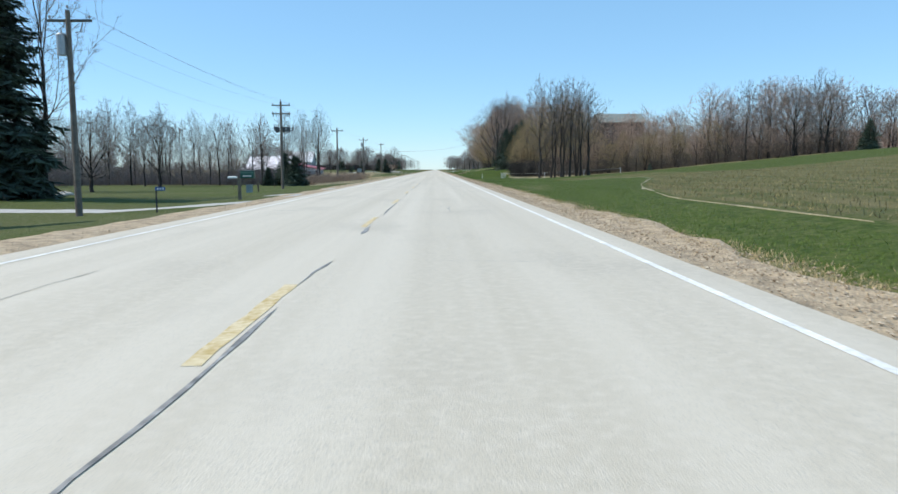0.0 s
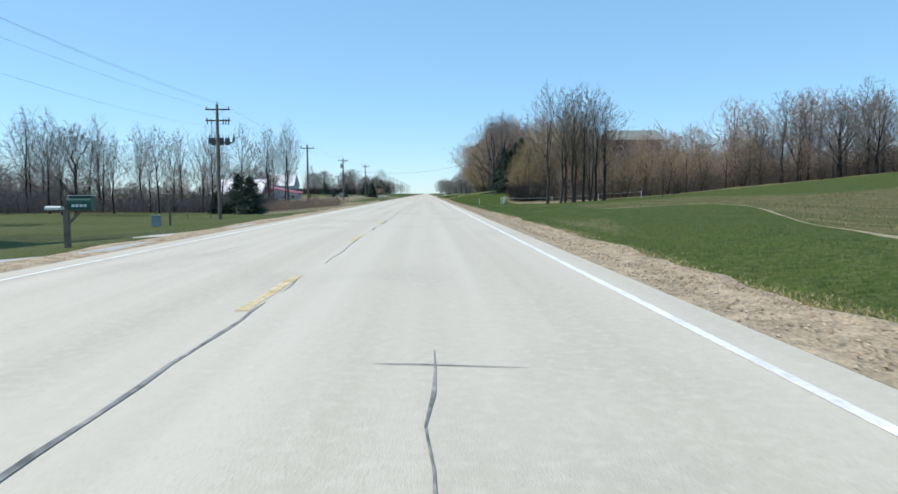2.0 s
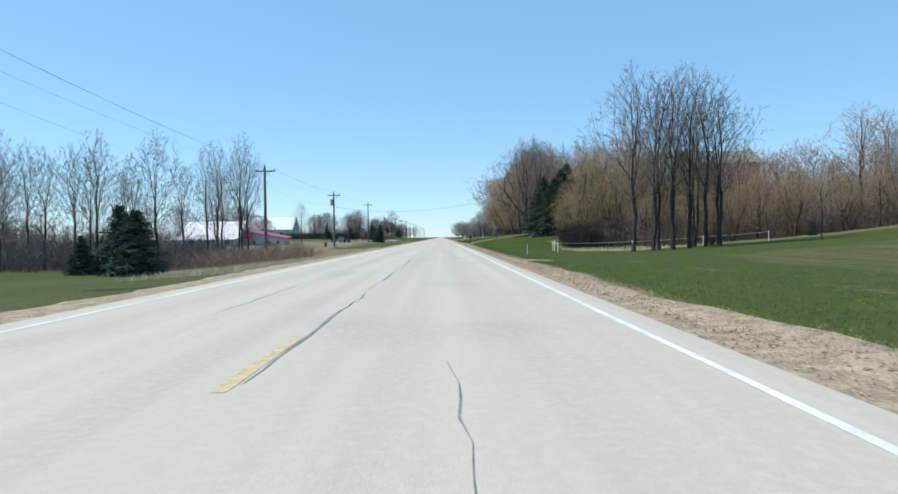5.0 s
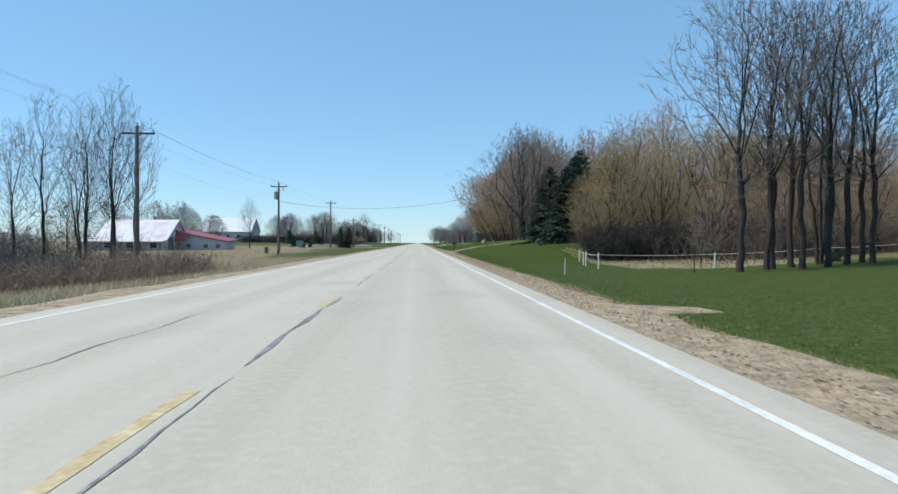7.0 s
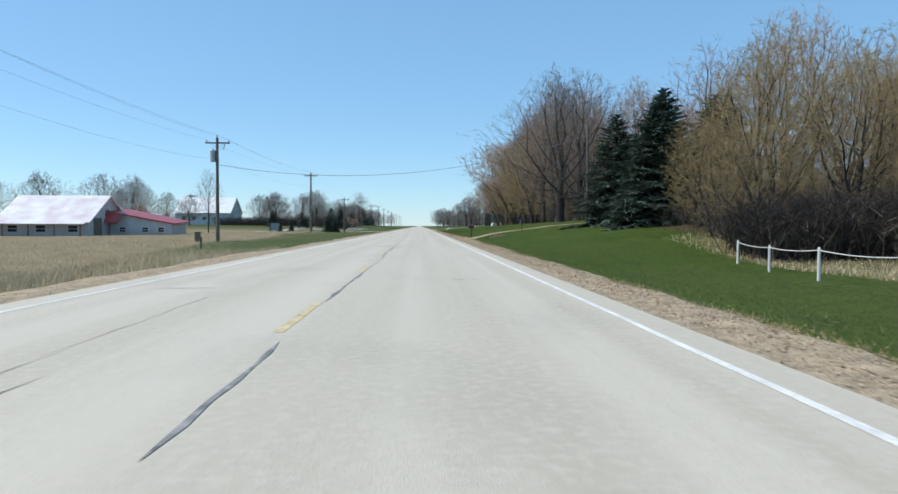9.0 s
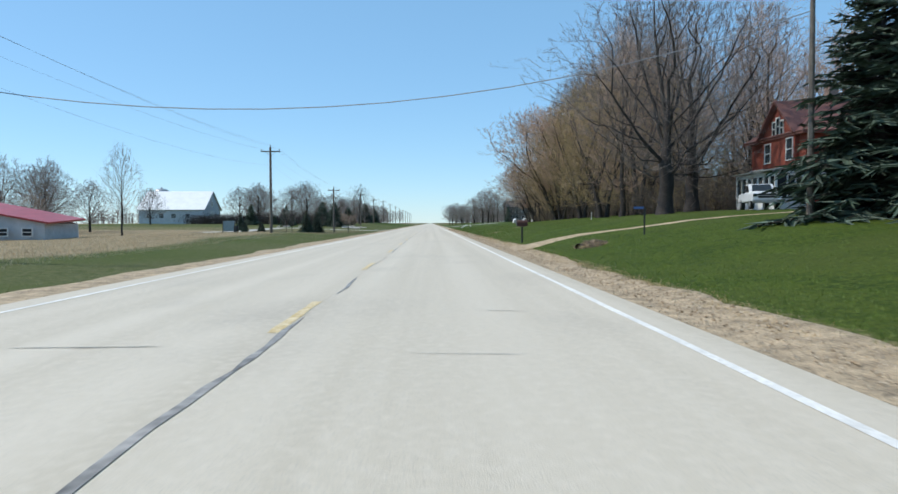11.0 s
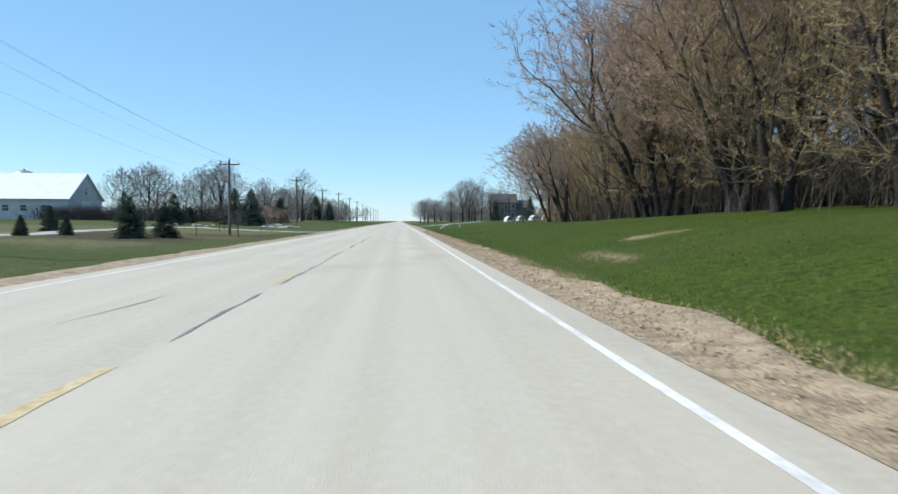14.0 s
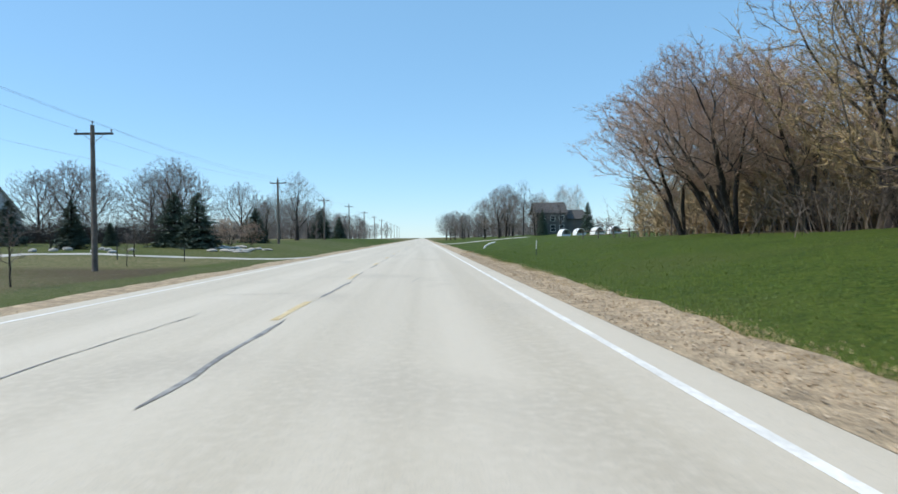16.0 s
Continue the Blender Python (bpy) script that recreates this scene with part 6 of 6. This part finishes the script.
# ---- drives, yard stones ----
def sheet(name, pts, mat, label, lift=0.02, n=24):
    """A drive laid on the land along a centre line of (x, y, half width)."""
    verts, faces = [], []
    rr = random.Random(name)
    P = []
    for (a, b) in zip(pts, pts[1:]):
        for k in range(n):
            t = k / n
            P.append([a[i] + (b[i] - a[i]) * t for i in range(3)])
    P.append(list(pts[-1]))
    for i, (x, y, w) in enumerate(P):
        q = P[min(i + 1, len(P) - 1)]
        o = P[max(i - 1, 0)]
        d = Vector((q[0] - o[0], q[1] - o[1], 0)).normalized()
        s = Vector((-d.y, d.x, 0))
        for u in np.linspace(-1, 1, 11):
            e = w * u * (1 + rr.uniform(-.06, .06))
            vx, vy = x + s.x * e, y + s.y * e
            verts.append((vx, vy, hz(vx, vy) + (lift if abs(u) < 0.99 else -0.06)))
    for i in range(len(P) - 1):
        for u in range(10):
            faces.append((i * 11 + u, i * 11 + u + 1, (i + 1) * 11 + u + 1, (i + 1) * 11 + u))
    return tagged(link_mesh(name, verts, faces, mat, smooth=True), label, "drive", kind="structure")


sheet("gravel_drive", [(4.2, 206.3, 3.4), (6.4, 206.6, 1.5), (8.2, 206, 0.75), (10, 204.8, 0.5), (14, 204.3, 0.42), (20, 205, 0.36), (27, 208, 0.8)], M_GRAVEL, "tan gravel drive up to the farmhouse", 0.025)
sheet("dirt_strip", [(float(field_edge(y)) - .1, y, (0.03 + 0.17 * max(0, math.sin(y * 0.37)) * abs(math.sin(y * .11 + 1))) * min(1, (y - 34.9) / 14, (89.1 - y) / 6)) for y in np.arange(35, 90, 2.0)], M_EARTH, "bare pale strip of earth along a field's edge", 0.012, 5)
sheet("dirt_strip_2", [(12.2, 91, .02), (14, 90.4, .12), (17, 90, .2), (23, 91, .18), (30, 95, .1)], M_EARTH, "bare pale track across a field", 0.02, 10)
sheet("paved_drive", [(-6.8, 61, 2.6), (-11, 61.2, 1.6), (-22, 62.0, 1.5), (-45, 65, 1.5)], M_CONCRETE, "pale paved drive across a lawn", 0.03)
sheet("paved_drive_2", [(-6.8, 73.5, 2.6), (-9, 73.6, 1.5), (-12, 74, 1.0)], M_CONCRETE, "pale drive entrance", 0.03)
sheet("gravel_drive_2", [(3.8, 120, 1.8), (5.2, 120, 1.0), (6.6, 120.4, 0.5)], M_GRAVEL, "tan field entrance", 0.03)
sheet("paved_drive_3", [(-7.2, 312, 1.7), (-12, 314, .9), (-18, 316.5, .8), (-25, 318, .9), (-30, 316, 1.0), (-31.5, 309, 1.1), (-30.5, 296, 1.2), (-29, 280, 1.2), (-30, 262, 1.2)], M_CONCRETE, "pale farm drive", 0.03)


def boulder(x, y, sx, sy, sz, seed, group, label, mat=None):
    bm = bmesh.new()
    bmesh.ops.create_icosphere(bm, subdivisions=2, radius=1)
    rr = random.Random(seed)
    for v in bm.verts:
        k = 1 + 0.22 * noise.noise(v.co * 1.7 + Vector((seed, 0, 0)))
        v.co = Vector((v.co.x * sx * k, v.co.y * sy * k, max(v.co.z, -0.5) * sz * k))
    ob = part("stone", bm, mat or M_ROCK)
    ob.matrix_world = pose(x, y, hz(x, y) + 0.25 * sz, 0, 0, rr.uniform(0, 360))
    tagged(ob, label, "stone", group)


for i in range(26):
    a = i / 26 * 6.283
    boulder(-38 + 5.5 * math.cos(a), 86 + 3.6 * math.sin(a), .4, .35, .22, i, "ring of stones", "pale stone in a ring round a flower bed")
for i in range(30):
    boulder(-17.2 + rt.uniform(-2.6, 2.6), 329 + rt.uniform(-4, 4), rt.uniform(.25, .8), rt.uniform(.25, .7), rt.uniform(.08, .2), 40 + i, "stones of a rock garden", "flat pale limestone slab in a rock garden")
for i in range(9):
    boulder(-28 + rt.uniform(-4, 4), 322 + rt.uniform(-3, 3), .4, .32, .22, 80 + i, "yard boulders", "pale boulder on a lawn")
for i in range(12):
    boulder(6.8 + rt.uniform(-.45, .45), 198.5 + rt.uniform(-.6, .6), rt.uniform(.04, .1), rt.uniform(.04, .09), rt.uniform(.03, .07), 120 + i, "rubble by a ditch", "brown stone in a ditch by the drive", M_BRUSH)
for i, (x, y) in enumerate(((-18.5, 291), (-20.5, 287), (-16, 310), (-21.5, 312))):
    s2 = thing("fence_post", x, y, hz(x, y), "thin dark steel fence post", "fence post", "left verge fence posts")
    part("post", tube((0, 0, -0.2), (0, 0, 1.15), 0.04, 0.035, 7), M_DARK, s2)
bd = thing("notice_board", -25, 260, hz(-25, 260), "grey board and dark barrel beside a field", "board")
part("panel", box(-.9, .7, -.05, .05, .2, 1.5, .02), M_PED, bd)
for s in (-.85, .65):
    part("post", box(s - .05, s + .05, -.1, -.05, -.2, 1.5), M_WOOD, bd)
part("barrel", tube((.9, -.4, 0), (.9, -.4, .9), .3, .3, 14), M_DARK, bd)
sheet("side_drive", [(3.6, 402, 5.0), (7, 402, 3.0), (22, 403, 2.6)], M_CONCRETE, "pale side drive", 0.05)
